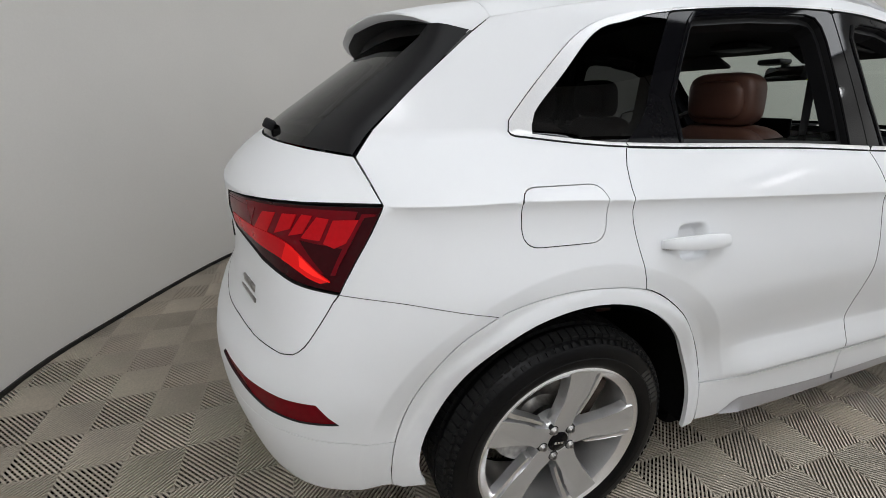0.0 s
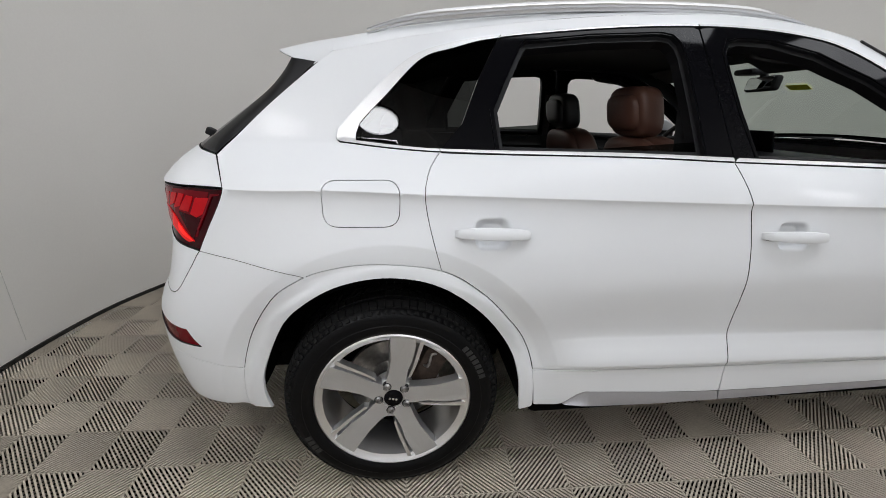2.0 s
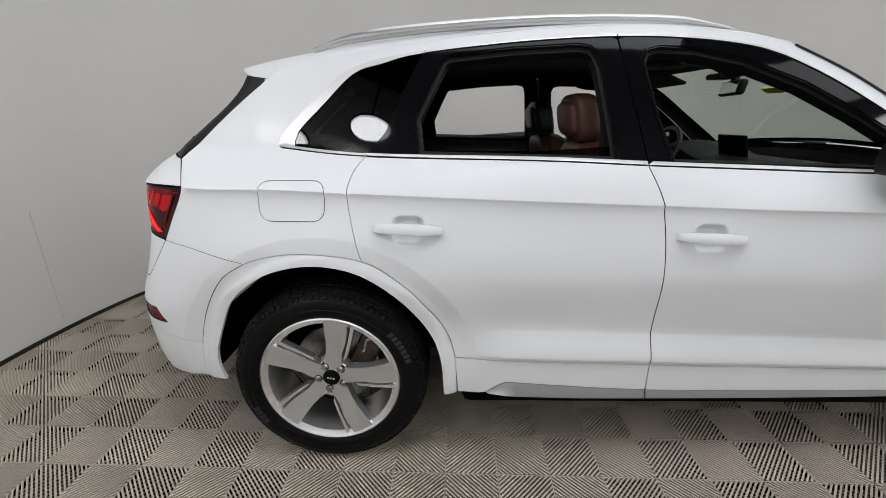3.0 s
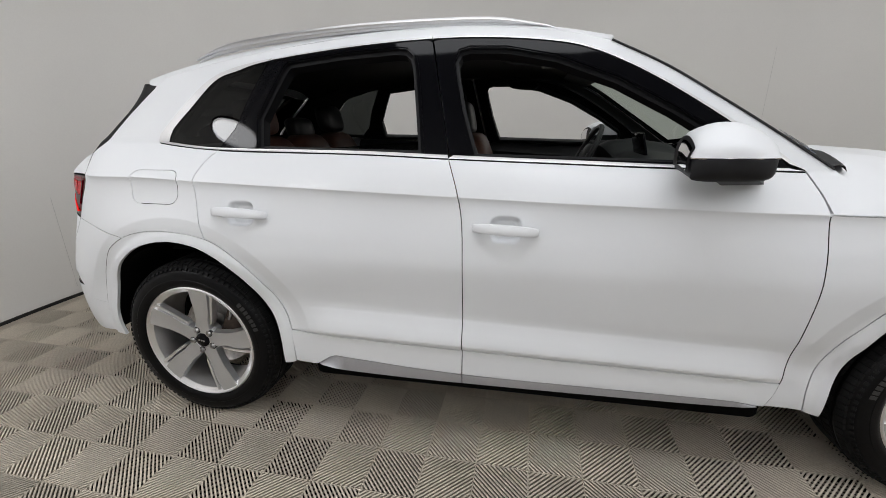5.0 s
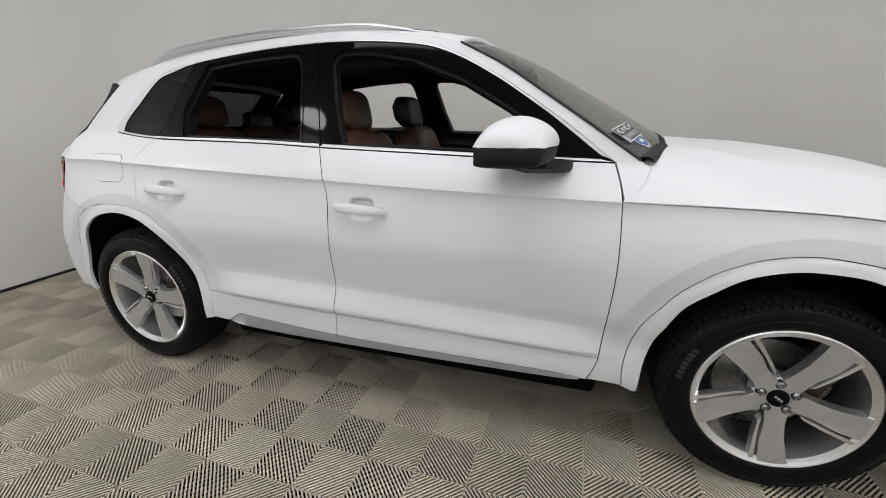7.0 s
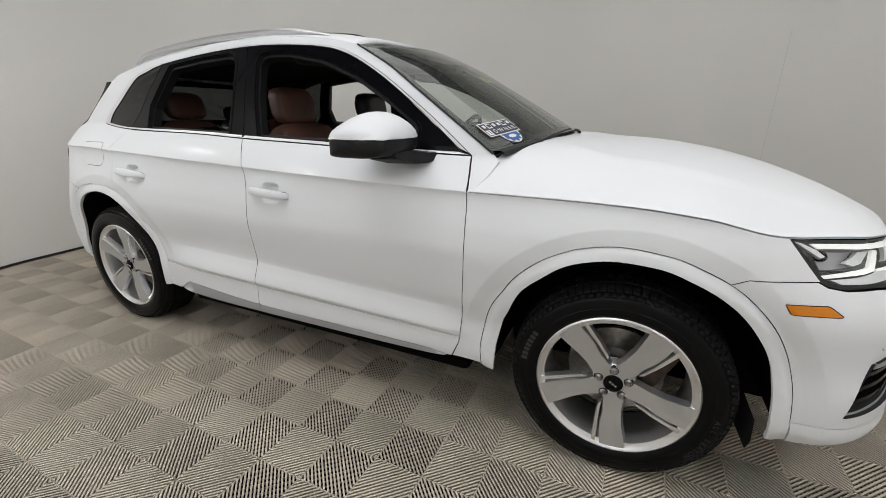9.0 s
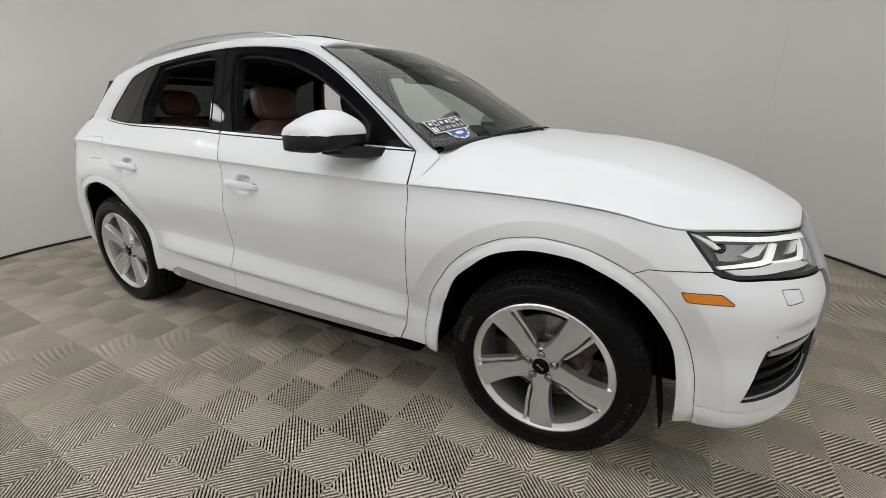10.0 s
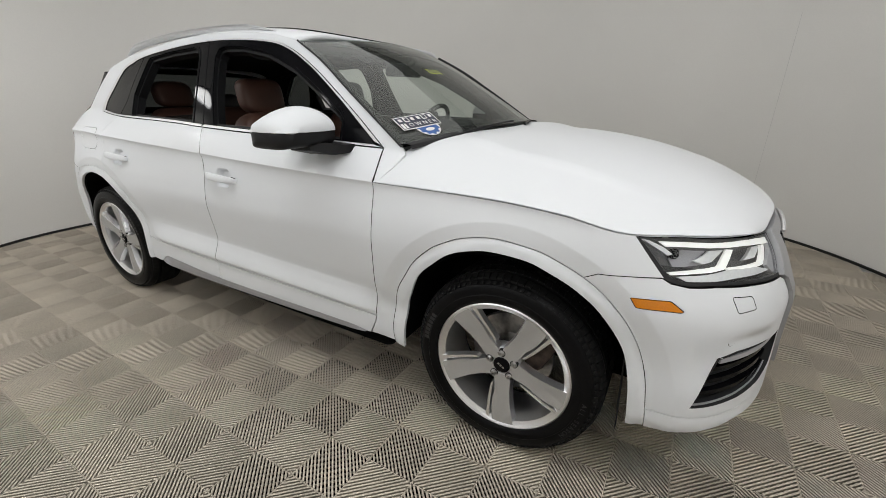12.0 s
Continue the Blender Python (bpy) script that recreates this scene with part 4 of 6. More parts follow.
part("cowl", loft(cowl_rows), PLASTIC, car, "black plastic cowl under the windscreen")
for s in (-1, 1):
    corner = [[screen_point(0.985, s * v) + Vector((dx, 0, dz)) for dx, dz in ((-0.01, 0.002), (0.02, 0.006), (0.038, 0.002), (0.046, -0.014))] for v in (0.99, 0.94, 0.86, 0.76, 0.66)]
    part("cowl_corner", loft(corner), SEAL_AND_SHADE, car, "black cowl corner")
for y0, y1 in ((-0.62, 0.02), (0.10, 0.70)):
    arm = [screen_point(1.0, y0 / 0.78) + Vector((0.03, 0, -0.010)), screen_point(0.97, (y0 * 0.6 + y1 * 0.4) / 0.78) + Vector((0.02, 0, -0.006)), screen_point(0.95, y1 / 0.78) + Vector((0.015, 0, -0.010))]
    part("front_wiper", tube(catmull([tuple(p) for p in arm], 0.05), 0.008, 6), PLASTIC, car, "black windscreen wiper")

roof_mid = spl([(-0.158, 1.54), (0.1, 1.583), (0.4, 1.616), (0.8, 1.639), (1.1, 1.643), (1.4, 1.627), (1.645, 1.588), (1.75, 1.568)])
redge = spl(ROOF_EDGE)


def roof_point(x, v):
    e = skin(x, redge(x))
    f = ease((x - 1.2) / 0.445) * 0.078 * (1 - v * v)
    a = abs(v)
    return Vector((x + f, -e.y * v, e.z + (roof_mid(x + f) - e.z) * (1 - a ** 7)))


rx = [-0.158 + (1.645 + 0.158) * i / 40 for i in range(41)]
rtop = [[roof_point(x, v) for v in vsteps] for x in rx]
roof = part("roof", loft(rtop + [[p - Vector((0, 0, 0.02)) for p in r] for r in rtop[::-1]]), PAINT, car, "white roof", angle=50)
part("headliner", loft([[p - Vector((0, 0, 0.045)) for p in r] for r in rtop]), DARK, car, "black headliner")
sun = [[roof_point(0.28 + (1.46 - 0.28) * i / 20, v / 10 * 0.72) + Vector((0, 0, 0.006)) for v in range(-10, 11)] for i in range(21)]
part("sunroof", loft(sun + [[p - Vector((0, 0, 0.012)) for p in r] for r in sun[::-1]]), GLOSS, roof, "dark glass sunroof")

# roof rails
for s in (-1, 1):
    rail = catmull([(-0.055, 1.545), (0.03, 1.567), (0.12, 1.583), (0.38, 1.609), (0.63, 1.625), (0.86, 1.632), (1.08, 1.632), (1.23, 1.627), (1.35, 1.613), (1.43, 1.600), (1.465, 1.590)], 0.03)
    pts = [(x, s * (0.592 + 0.012 * math.sin((x + 0.05) / 1.5 * math.pi) - 0.035 * max(0, (0.2 - x)) / 0.25), z) for x, z in rail]
    rad = [0.019 * min(1, 0.25 + 6 * (i / (len(pts) - 1)), 0.25 + 6 * (1 - i / (len(pts) - 1))) for i in range(len(pts))]
    r = part("roof_rail", tube(pts, rad, 12, flat=0.62), RAIL, car, "satin aluminium roof rail")
    part("rail_foot", tube([(x, y * 0.995, z - 0.012) for x, y, z in pts], [q * 0.7 for q in rad], 8, flat=0.8), RAIL, r)

# rear spoiler and rear window
def gate_glass(t, v):
    """t: 0 under the spoiler, 1 at the tailgate; v across."""
    x, z = -0.205 + (-0.520 + 0.205) * t, 1.437 + (1.168 - 1.437) * t
    e = skin(x, z)
    x, y = e.x, -e.y - 0.006
    bow = 1 - abs(v) ** 3.2
    return Vector((x - (0.12 + 0.085 * t) * bow, y * v, z + 0.025 * bow * (1 - 0.4 * t)))


spoiler_back = spl([(0, -0.408), (0.3, -0.390), (0.45, -0.363), (0.537, -0.330), (0.595, -0.281), (0.63, -0.214)])
spoiler_top = spl([(0, 1.516), (0.3, 1.506), (0.45, 1.493), (0.537, 1.476), (0.595, 1.452), (0.63, 1.430)])


def spoiler_row(q):
    """One section of the spoiler, roof to lip, then back under to the glass."""
    y = 0.63 * q
    a = abs(y)
    r = roof_point(-0.158, q * 0.999)
    xt, zt = spoiler_back(a), spoiler_top(a)
    g = gate_glass(0.05, q * 0.985)
    slim = max(0.06, 1 - q ** 6)
    out = [(r.x, y, r.z)]
    for f in (0.25, 0.5, 0.75, 0.92):
        out.append((r.x + (xt - r.x) * f, y, r.z + (zt - r.z) * f + 0.004 * math.sin(math.pi * f) * slim))
    out += [(xt, y, zt), (xt - 0.003, y, zt - 0.006 * slim), (xt + 0.004, y, zt - 0.013 * slim), (xt + 0.02 * slim, y, zt - 0.020 * slim)]
    return out, [(xt + 0.02 * slim, y, zt - 0.0195 * slim), (xt + 0.05 * slim, y, zt - 0.022 * slim), ((xt + g.x) / 2 + 0.05 * slim, y, (zt + g.z) / 2 + 0.004), (g.x, g.y, g.z + 0.002)]


QS = [math.sin((k / 48 - 0.5) * math.pi) for k in range(49)]
spoiler = part("rear_spoiler", loft([spoiler_row(q)[0] for q in QS]), PAINT, car, "white roof spoiler", angle=35)
part("spoiler_underside", loft([spoiler_row(q)[1] for q in QS]), PLASTIC, spoiler, "gloss black spoiler underside")
rows = [[gate_glass(t / 20, v / 16) for v in range(-16, 17)] for t in range(21)]
rear_window = part("rear_window", loft(rows), TINT, car, "dark tinted rear window")
for s in (-1, 1):
    part("window_border", loft([[gate_glass(t / 20, s * v) + Vector((-dx * (1 + 3.0 * max(0, 1 - t / 10) ** 2), 0, dx * 0.6)) * ease((21 - t) / 4) for v, dx in ((0.80, 0.003), (0.86, 0.010), (0.92, 0.016), (0.975, 0.018), (0.995, 0.014), (1.0, 0.002))] for t in range(21)]), PLASTIC, rear_window, "black side spoiler strip")
part("window_border", loft([[gate_glass(t, v / 16) + Vector((0.004, 0, -0.002)) for v in range(-16, 17)] for t in (0.94, 0.97, 1.0)]), GLOSS, rear_window)
part("rear_backing", loft([[gate_glass(t / 6, v / 8 * 0.94) + Vector((0.14, 0, -0.02)) for v in range(-8, 9)] for t in (5, 6)]), DARK, rear_window)
wiper = part("rear_wiper", merge(moved(box_bm(-0.016, 0.016, -0.018, 0.018, -0.014, 0.014, 0.006), Matrix.Translation((-0.690, -0.325, 1.210)) @ Matrix.Rotation(0.5, 4, "Y")), tube([(-0.695, -0.31, 1.212), (-0.672, -0.30, 1.196), (-0.668, -0.295, 1.186)], [0.010, 0.012, 0.009], 8)), PLASTIC, car, "black folded rear wiper")
fin = [[(x, w * q, roof_mid(x) - 0.004 + hgt * (1 - abs(q)) ** 0.6) for q in (-1, -0.6, -0.25, 0, 0.25, 0.6, 1)] for x, w, hgt in ((-0.062, 0.018, 0.004), (-0.05, 0.026, 0.046), (-0.025, 0.030, 0.066), (0.0, 0.030, 0.058), (0.04, 0.028, 0.034), (0.09, 0.020, 0.008), (0.12, 0.008, 0.002))]
part("roof_antenna", loft(fin), PAINT, roof, "white shark-fin antenna")

# ---- lamps ----
def lamp_bar(name, outline, mat, parent, off, left, depth=0.004, label=""):
    return panel(name, outline, [mat, mat], parent, label, off=off, depth=depth, gap=0.0, grid=0.03, left=left)


for left in (False, True):
    tl = panel("tail_lamp", tail_lamp_line, [DARKRED, SEAL_AND_SHADE], car, "red tail lamp, partly lit", off=-0.002, depth=0.03, gap=0.003, grid=0.03, left=left)
    lamp_bar("lamp_segment", [(-1.10, 1.046), (-0.88, 1.061), (-0.70, 1.066), (-0.545, 1.064), (-0.604, 0.926), (-0.65, 0.93), (-0.72, 0.945), (-0.80, 0.955), (-0.94, 0.964), (-1.09, 0.972)], REDLENS, tl, -0.001, left)
    lamp_bar("lamp_segment", [(-0.70, 0.998), (-0.585, 0.985), (-0.622, 0.918), (-0.662, 0.957)], DARKRED, tl, 0.0, left)
    lamp_bar("lamp_segment", [(-0.838, 1.045), (-0.785, 1.049), (-0.828, 0.996), (-0.915, 0.980)], REDBRIGHT, tl, 0.000, left)
    lamp_bar("lamp_segment", [(-1.09, 1.042), (-0.875, 1.048), (-0.935, 0.978), (-1.09, 0.975)], REDLENS, tl, 0.000, left)
    lamp_bar("lamp_segment", [(-0.756, 1.050), (-0.705, 1.052), (-0.730, 1.019), (-0.792, 1.003)], REDBRIGHT, tl, 0.001, left)
    lamp_bar("lamp_segment", [(-0.689, 1.053), (-0.659, 1.052), (-0.688, 1.013), (-0.736, 1.004)], REDBRIGHT, tl, 0.001, left)
    lamp_bar("lamp_segment", [(-0.648, 1.049), (-0.616, 1.046), (-0.642, 1.000), (-0.693, 1.003)], REDBRIGHT, tl, 0.001, left)
    lamp_bar("lamp_segment", [(-0.605, 1.044), (-0.541, 1.047), (-0.575, 0.997), (-0.604, 0.985), (-0.633, 0.994)], REDBRIGHT, tl, 0.001, left)
    bar_top = catmull([(-1.08, 1.000), (-0.92, 1.000), (-0.82, 0.999), (-0.745, 0.987), (-0.69, 0.960), (-0.652, 0.934), (-0.618, 0.914)], 0.012)
    bar_low = catmull([(-1.08, 0.975), (-0.92, 0.966), (-0.83, 0.957), (-0.765, 0.948), (-0.71, 0.932), (-0.672, 0.917), (-0.642, 0.908)], 0.012)
    cut = lambda line, u0, u1: [q for q in line if u0 <= q[0] <= u1]
    lamp_bar("light_bar", cut(bar_top, -1.1, -0.735) + cut(bar_low, -1.1, -0.755)[::-1], REDBRIGHT, tl, 0.0015, left)
    lamp_bar("light_bar", cut(bar_top, -0.745, -0.610) + cut(bar_low, -0.765, -0.63)[::-1], REDBAR, tl, 0.002, left, label="lit red light bar")
    lamp_bar("light_bar", [(u, z - 0.002) for u, z in cut(bar_top, -0.70, -0.610)] + [(u + 0.012, z + 0.008) for u, z in cut(bar_low, -0.715, -0.63)[::-1]], REDGLOW, tl, 0.003, left)
    lamp_bar("lamp_rim", [(-0.595, 0.945), (-0.530, 1.052), (-0.505, 1.056), (-0.503, 1.060), (-0.535, 1.060), (-0.602, 0.950)], REDLENS, tl, 0.002, left)

    hl = panel("headlamp", HEADLAMP, [LAMPBODY, LAMPBODY], car, "headlamp with lit white light guide", off=-0.055, depth=-0.048, gap=0.002, grid=0.03, left=left)
    edge = catmull(HEADLAMP[:8], 0.012)
    rim = catmull([(3.207, 0.934), (3.251, 0.887), (3.296, 0.836), (3.321, 0.823), (3.364, 0.817), (3.45, 0.821), (3.6, 0.813), (3.787, 0.797)], 0.012)
    panel("lamp_edge", edge + rim[::-1], [SEAL_AND_SHADE, SEAL_AND_SHADE], hl, "black lamp surround", off=-0.001, depth=0.012, gap=0.0, grid=0.05, left=left)
    lens = panel("lens", shrink(resample(HEADLAMP, 0.02), 0.004), [LENS, SEAL_AND_SHADE], hl, "clear lens", off=-0.003, depth=0.002, gap=0.0, grid=0.03, left=left)
    lens.visible_shadow = False
    lamp_bar("light_guide", [(3.268, 0.924), (3.328, 0.922), (3.48, 0.921), (3.609, 0.917), (3.72, 0.908), (3.835, 0.893), (3.834, 0.877), (3.72, 0.893), (3.606, 0.903), (3.48, 0.908), (3.335, 0.9095), (3.290, 0.910)], DRL, hl, -0.010, left, 0.006, "lit white light guide")
    lamp_bar("light_guide", [(3.540, 0.902), (3.572, 0.898), (3.512, 0.852), (3.46, 0.847), (3.395, 0.843), (3.318, 0.834), (3.306, 0.841), (3.40, 0.855), (3.482, 0.862)], DRL, hl, -0.022, left, 0.008)
    lamp_bar("light_guide", [(3.794, 0.882), (3.822, 0.877), (3.735, 0.836), (3.64, 0.840), (3.525, 0.847), (3.515, 0.856), (3.64, 0.852), (3.708, 0.849)], DRL, hl, -0.020, left, 0.008)
    lamp_bar("reflector", [(3.218, 0.930), (3.238, 0.927), (3.284, 0.908), (3.310, 0.890), (3.298, 0.886), (3.249, 0.914)], LAMPSILVER, hl, -0.010, left, 0.01, "silver reflector")
    lamp_bar("reflector", [(3.535, 0.902), (3.465, 0.874), (3.419, 0.868), (3.378, 0.876), (3.457, 0.903)], LAMPSILVER, hl, -0.030, left, 0.01)
    lamp_bar("reflector", [(3.80, 0.882), (3.71, 0.862), (3.625, 0.866), (3.72, 0.890)], LAMPSILVER, hl, -0.028, left, 0.01)
    lamp_bar("reflector", [(3.326, 0.831), (3.529, 0.850), (3.654, 0.842), (3.745, 0.819), (3.547, 0.826), (3.357, 0.820)], LAMPSILVER, hl, -0.012, left, 0.01)
    lamp_bar("bezel", [(3.842, 0.892), (3.85, 0.880), (3.80, 0.800), (3.765, 0.805), (3.735, 0.832), (3.825, 0.868)], GREYTRIM, hl, -0.012, left, 0.01, "grey lamp bezel")
    lamp_bar("lamp_module", [(3.349, 0.905), (3.46, 0.905), (3.391, 0.878), (3.425, 0.868), (3.33, 0.856), (3.318, 0.880)], GREYTRIM, hl, -0.048, left, 0.015, "grey lamp module")
    o = skin(3.327, 0.893) - skin_normal(3.327, 0.893) * 0.042
    if left:
        o.y = -o.y
    bm = bmesh.new()
    bmesh.ops.create_uvsphere(bm, u_segments=16, v_segments=10, radius=0.016)
    part("projector", moved(bm, Matrix.Translation(o)), GLOSS, hl, "dark projector lens")

    fog = panel("fog_grille", FOG, [PLASTIC, SEAL_AND_SHADE], car, "black lower intake grille with slats", off=-0.05, depth=-0.045, gap=0.001, grid=0.04, left=left)
    for k, z in enumerate((0.465, 0.505, 0.545)):
        u0 = 3.44 + k * 0.016
        lamp_bar("slat", [(u0, z), (3.79, z + 0.012), (3.79, z + 0.026), (u0 + 0.006, z + 0.013)], GLOSS, fog, -0.016, left, 0.03)
    lamp_bar("intake_trim", [(3.488, 0.578), (3.80, 0.590), (3.80, 0.604), (3.492, 0.594)], GREYTRIM, fog, -0.006, left, 0.006, "grey intake trim")
    lamp_bar("intake_trim", [(3.425, 0.437), (3.59, 0.452), (3.70, 0.468), (3.78, 0.494), (3.78, 0.488), (3.70, 0.462), (3.59, 0.446), (3.423, 0.431)], GREYTRIM, fog, -0.010, left, 0.003)
    disc = lambda r: [(3.517 + r * math.cos(a), 0.642 + r * math.sin(a)) for a in np.linspace(0, 2 * math.pi, 25)[:-1]]
    sensor = panel("parking_sensor", disc(0.0105), [PAINT, PAINT], bumper_f, "round parking sensor", off=-0.0098, depth=0.003, gap=0.0, grid=0.03, left=left)
    panel("sensor_ring", disc(0.0118), [SEAL_AND_SHADE, SEAL_AND_SHADE], sensor, off=-0.0104, depth=0.002, gap=0.0, grid=0.03, left=left)
    grille = panel("grille", [(3.862, 0.903), (3.793, 0.788), (3.838, 0.767), (3.859, 0.72), (3.861, 0.66), (3.863, 0.52), (3.90, 0.44), (3.98, 0.41), (UF, 0.40), (UF, 0.902)], [GLOSS, GLOSS], car, "black front grille with slats", off=-0.04, depth=0.01, gap=0.0, grid=0.05, left=left)
    panel("grille_frame", [(3.862, 0.903), (3.793, 0.788), (3.838, 0.767), (3.859, 0.72), (3.861, 0.66), (3.863, 0.52), (3.90, 0.44), (3.98, 0.41), (UF, 0.40), (UF, 0.43), (4.0, 0.44), (3.945, 0.48), (3.925, 0.55), (3.925, 0.68), (3.925, 0.80), (3.945, 0.875), (UF, 0.88), (UF, 0.902)], [SATIN, SATIN], grille, "satin silver grille frame", off=0.012, depth=0.05, gap=0.0, grid=0.04, left=left)
    for k in range(6):
        z = 0.48 + k * 0.064
        lamp_bar("slat", [(3.93, z), (UF, z), (UF, z + 0.02), (3.93, z + 0.02)], CHROME if k % 2 == 0 else GLOSS, grille, 0.0, left, 0.03)
oval = [(3.660, 0.14 * math.cos(a), 0.815 + 0.044 * math.sin(a)) for a in (2 * math.pi * k / 48 for k in range(49))]
emblem = part("emblem", tube(oval, 0.009, 10, caps=False), CHROME, car, "plain chrome oval on the grille")
part("emblem_backing", moved(turned([(0.0, -0.006), (0.135, -0.006), (0.14, 0.0), (0.14, 0.01), (0.0, 0.01)], 40), Matrix.Translation((3.652, 0, 0.815)) @ Matrix.Diagonal((1, 1, 0.31, 1)) @ Matrix.Rotation(math.pi / 2, 4, "Z")), GLOSS, emblem, "black backing")
for left in (False, True):
    lamp_bar("tailgate_handle", [(-1.20, 0.930), (-1.195, 0.905), (UR, 0.900), (UR, 0.930)], SEAL_AND_SHADE, car, 0.004, left, 0.012, "black handle recess of the tailgate")
# badge bars on the tailgate
for k, (z, w, h) in enumerate(((0.832, 0.10, 0.020), (0.806, 0.13, 0.010))):
    o = skin(-0.985, z)
    part("badge", moved(box_bm(-0.004, 0.004, -w / 2, w / 2, -h / 2, h / 2, 0.002), Matrix.Translation(o) @ Matrix.Rotation(math.atan2(*reversed(skin_normal(-0.985, z).xy)) , 4, "Z")), DISC, car, "small dark chrome badge")

# ---- door mirrors ----
def mirror_ring(t, size=1.0, shift=0.0, n=28):
    """Sections of the mirror housing from its outer tip to its inner end; the glass side is turned towards the driver."""
    front = 2.03 + 0.036 * t - 0.045 * (1 - math.sin(math.pi * (0.12 + 0.80 * t)) ** 0.55)
    rear = 1.800 + 0.030 * t
    half = (front - rear) / 1.84
    cx, cy = rear + 0.84 * half, -1.062 + 0.212 * t + shift
    h0, h1 = 1.112 + 0.006 * t, 1.160 + 0.106 * (math.sin(math.pi * (0.14 + 0.58 * t)) ** 0.7)
    zc, hz = (h0 + h1) / 2, (h1 - h0) / 2
    out = []
    for k in range(n):
        a = 2 * math.pi * k / n
        c, d = math.cos(a), math.sin(a)
        x = half * (1.0 - 0.30 * max(0.0, d) ** 1.2) * max(-0.84, math.copysign(abs(c) ** (0.9 if d > 0 else 0.5), c))
        out.append((cx + x * size, cy, zc + hz * size * math.copysign(abs(d) ** (0.82 if d > 0 else 0.4), d)))
    return out


for s in (1, -1):
    rings = [mirror_ring(0, q, -sh) for q, sh in ((0.45, 0.020), (0.72, 0.015), (0.90, 0.007))] + [mirror_ring(t / 14) for t in range(15)]
    cap_rows, low_rows = [], []
    for r in rings:
        cap_rows.append([(x, y * s, max(z, 1.176)) for x, y, z in r])
        low_rows.append([(x + (-0.004 if x > 1.89 else 0.004), y * s, min(z, 1.174)) for x, y, z in r])
    m = part("door_mirror", loft(cap_rows, closed=True, caps=True), PAINT, car, "white door mirror with black lower shell", angle=60)
    part("mirror_base", loft(low_rows, closed=True, caps=True), PLASTIC, m, "black lower shell", angle=60)
    part("indicator_strip", tube([(x, s * y, 1.175) for x, y in ((2.035, -0.98), (2.012, -1.052), (1.96, -1.076), (1.88, -1.079), (1.825, -1.072), (1.802, -1.056))], 0.0035, 8), BRIGHT, m, "thin bright indicator strip")
    # the rear face: a black bezel and the mirror glass in it
    for nm, mat, first, last, squat, proud, tag in (("mirror_bezel", PLASTIC, 4, 17, 1.0, 0.002, "black mirror bezel"), ("mirror_glass", MIRROR, 5, 13, 0.84, 0.004, "mirror glass")):
        part(nm, loft([[(x - proud, y * s, r[14][2] + (z - r[14][2]) * squat) for x, y, z in r[12:17]] for r in rings[first:last + 1]]), mat, m, tag, angle=60)
    part("mirror_arm", loft([[(x, s * y, z) for x, y, z in ring] for ring in (
        [(1.90, -0.97, 1.135), (2.01, -0.97, 1.135), (2.02, -0.97, 1.105), (1.91, -0.97, 1.100)],
        [(1.92, -0.91, 1.135), (2.06, -0.90, 1.130), (2.07, -0.90, 1.085), (1.95, -0.91, 1.082)],
        [(1.97, -0.86, 1.125), (2.09, -0.85, 1.120), (2.09, -0.86, 1.085), (1.99, -0.87, 1.078)],
        [(1.99, -0.81, 1.125), (2.10, -0.80, 1.120), (2.10, -0.82, 1.090), (2.00, -0.83, 1.085)])], closed=True, caps=True), PLASTIC, m, "black mirror arm")

# ---- wheels ----
HUB_Y = 0.888


def sector_letters(words, radius, centre_deg, size, y):
    """Letters standing round a circle, read from outside."""
    out = []
    step = size * 0.82 / radius
    for i, ch in enumerate(words):
        if ch == " ":
            continue
        a = radians(centre_deg) - (i - (len(words) - 1) / 2) * step
        bm = text_bm(ch, size, 0.0006)
        m = Matrix.Translation((radius * math.cos(a), y, radius * math.sin(a))) @ Matrix.Rotation(-(a - math.pi / 2), 4, "Y") @ Matrix.Rotation(math.pi / 2, 4, "X")
        out.append(moved(bm, m))
    return merge(*out)


def sector_bars(radius, start_deg, count, size, y):
    out = []
    for i in range(count):
        a = radians(start_deg - i * math.degrees(size * 0.85 / radius))
        out.append(moved(box_bm(-size * 0.3, size * 0.3, -0.0008, 0.0008, -size * 0.45, size * 0.45), Matrix.Translation((radius * math.cos(a), y, radius * math.sin(a))) @ Matrix.Rotation(-(a - math.pi / 2), 4, "Y")))
    return merge(*out)


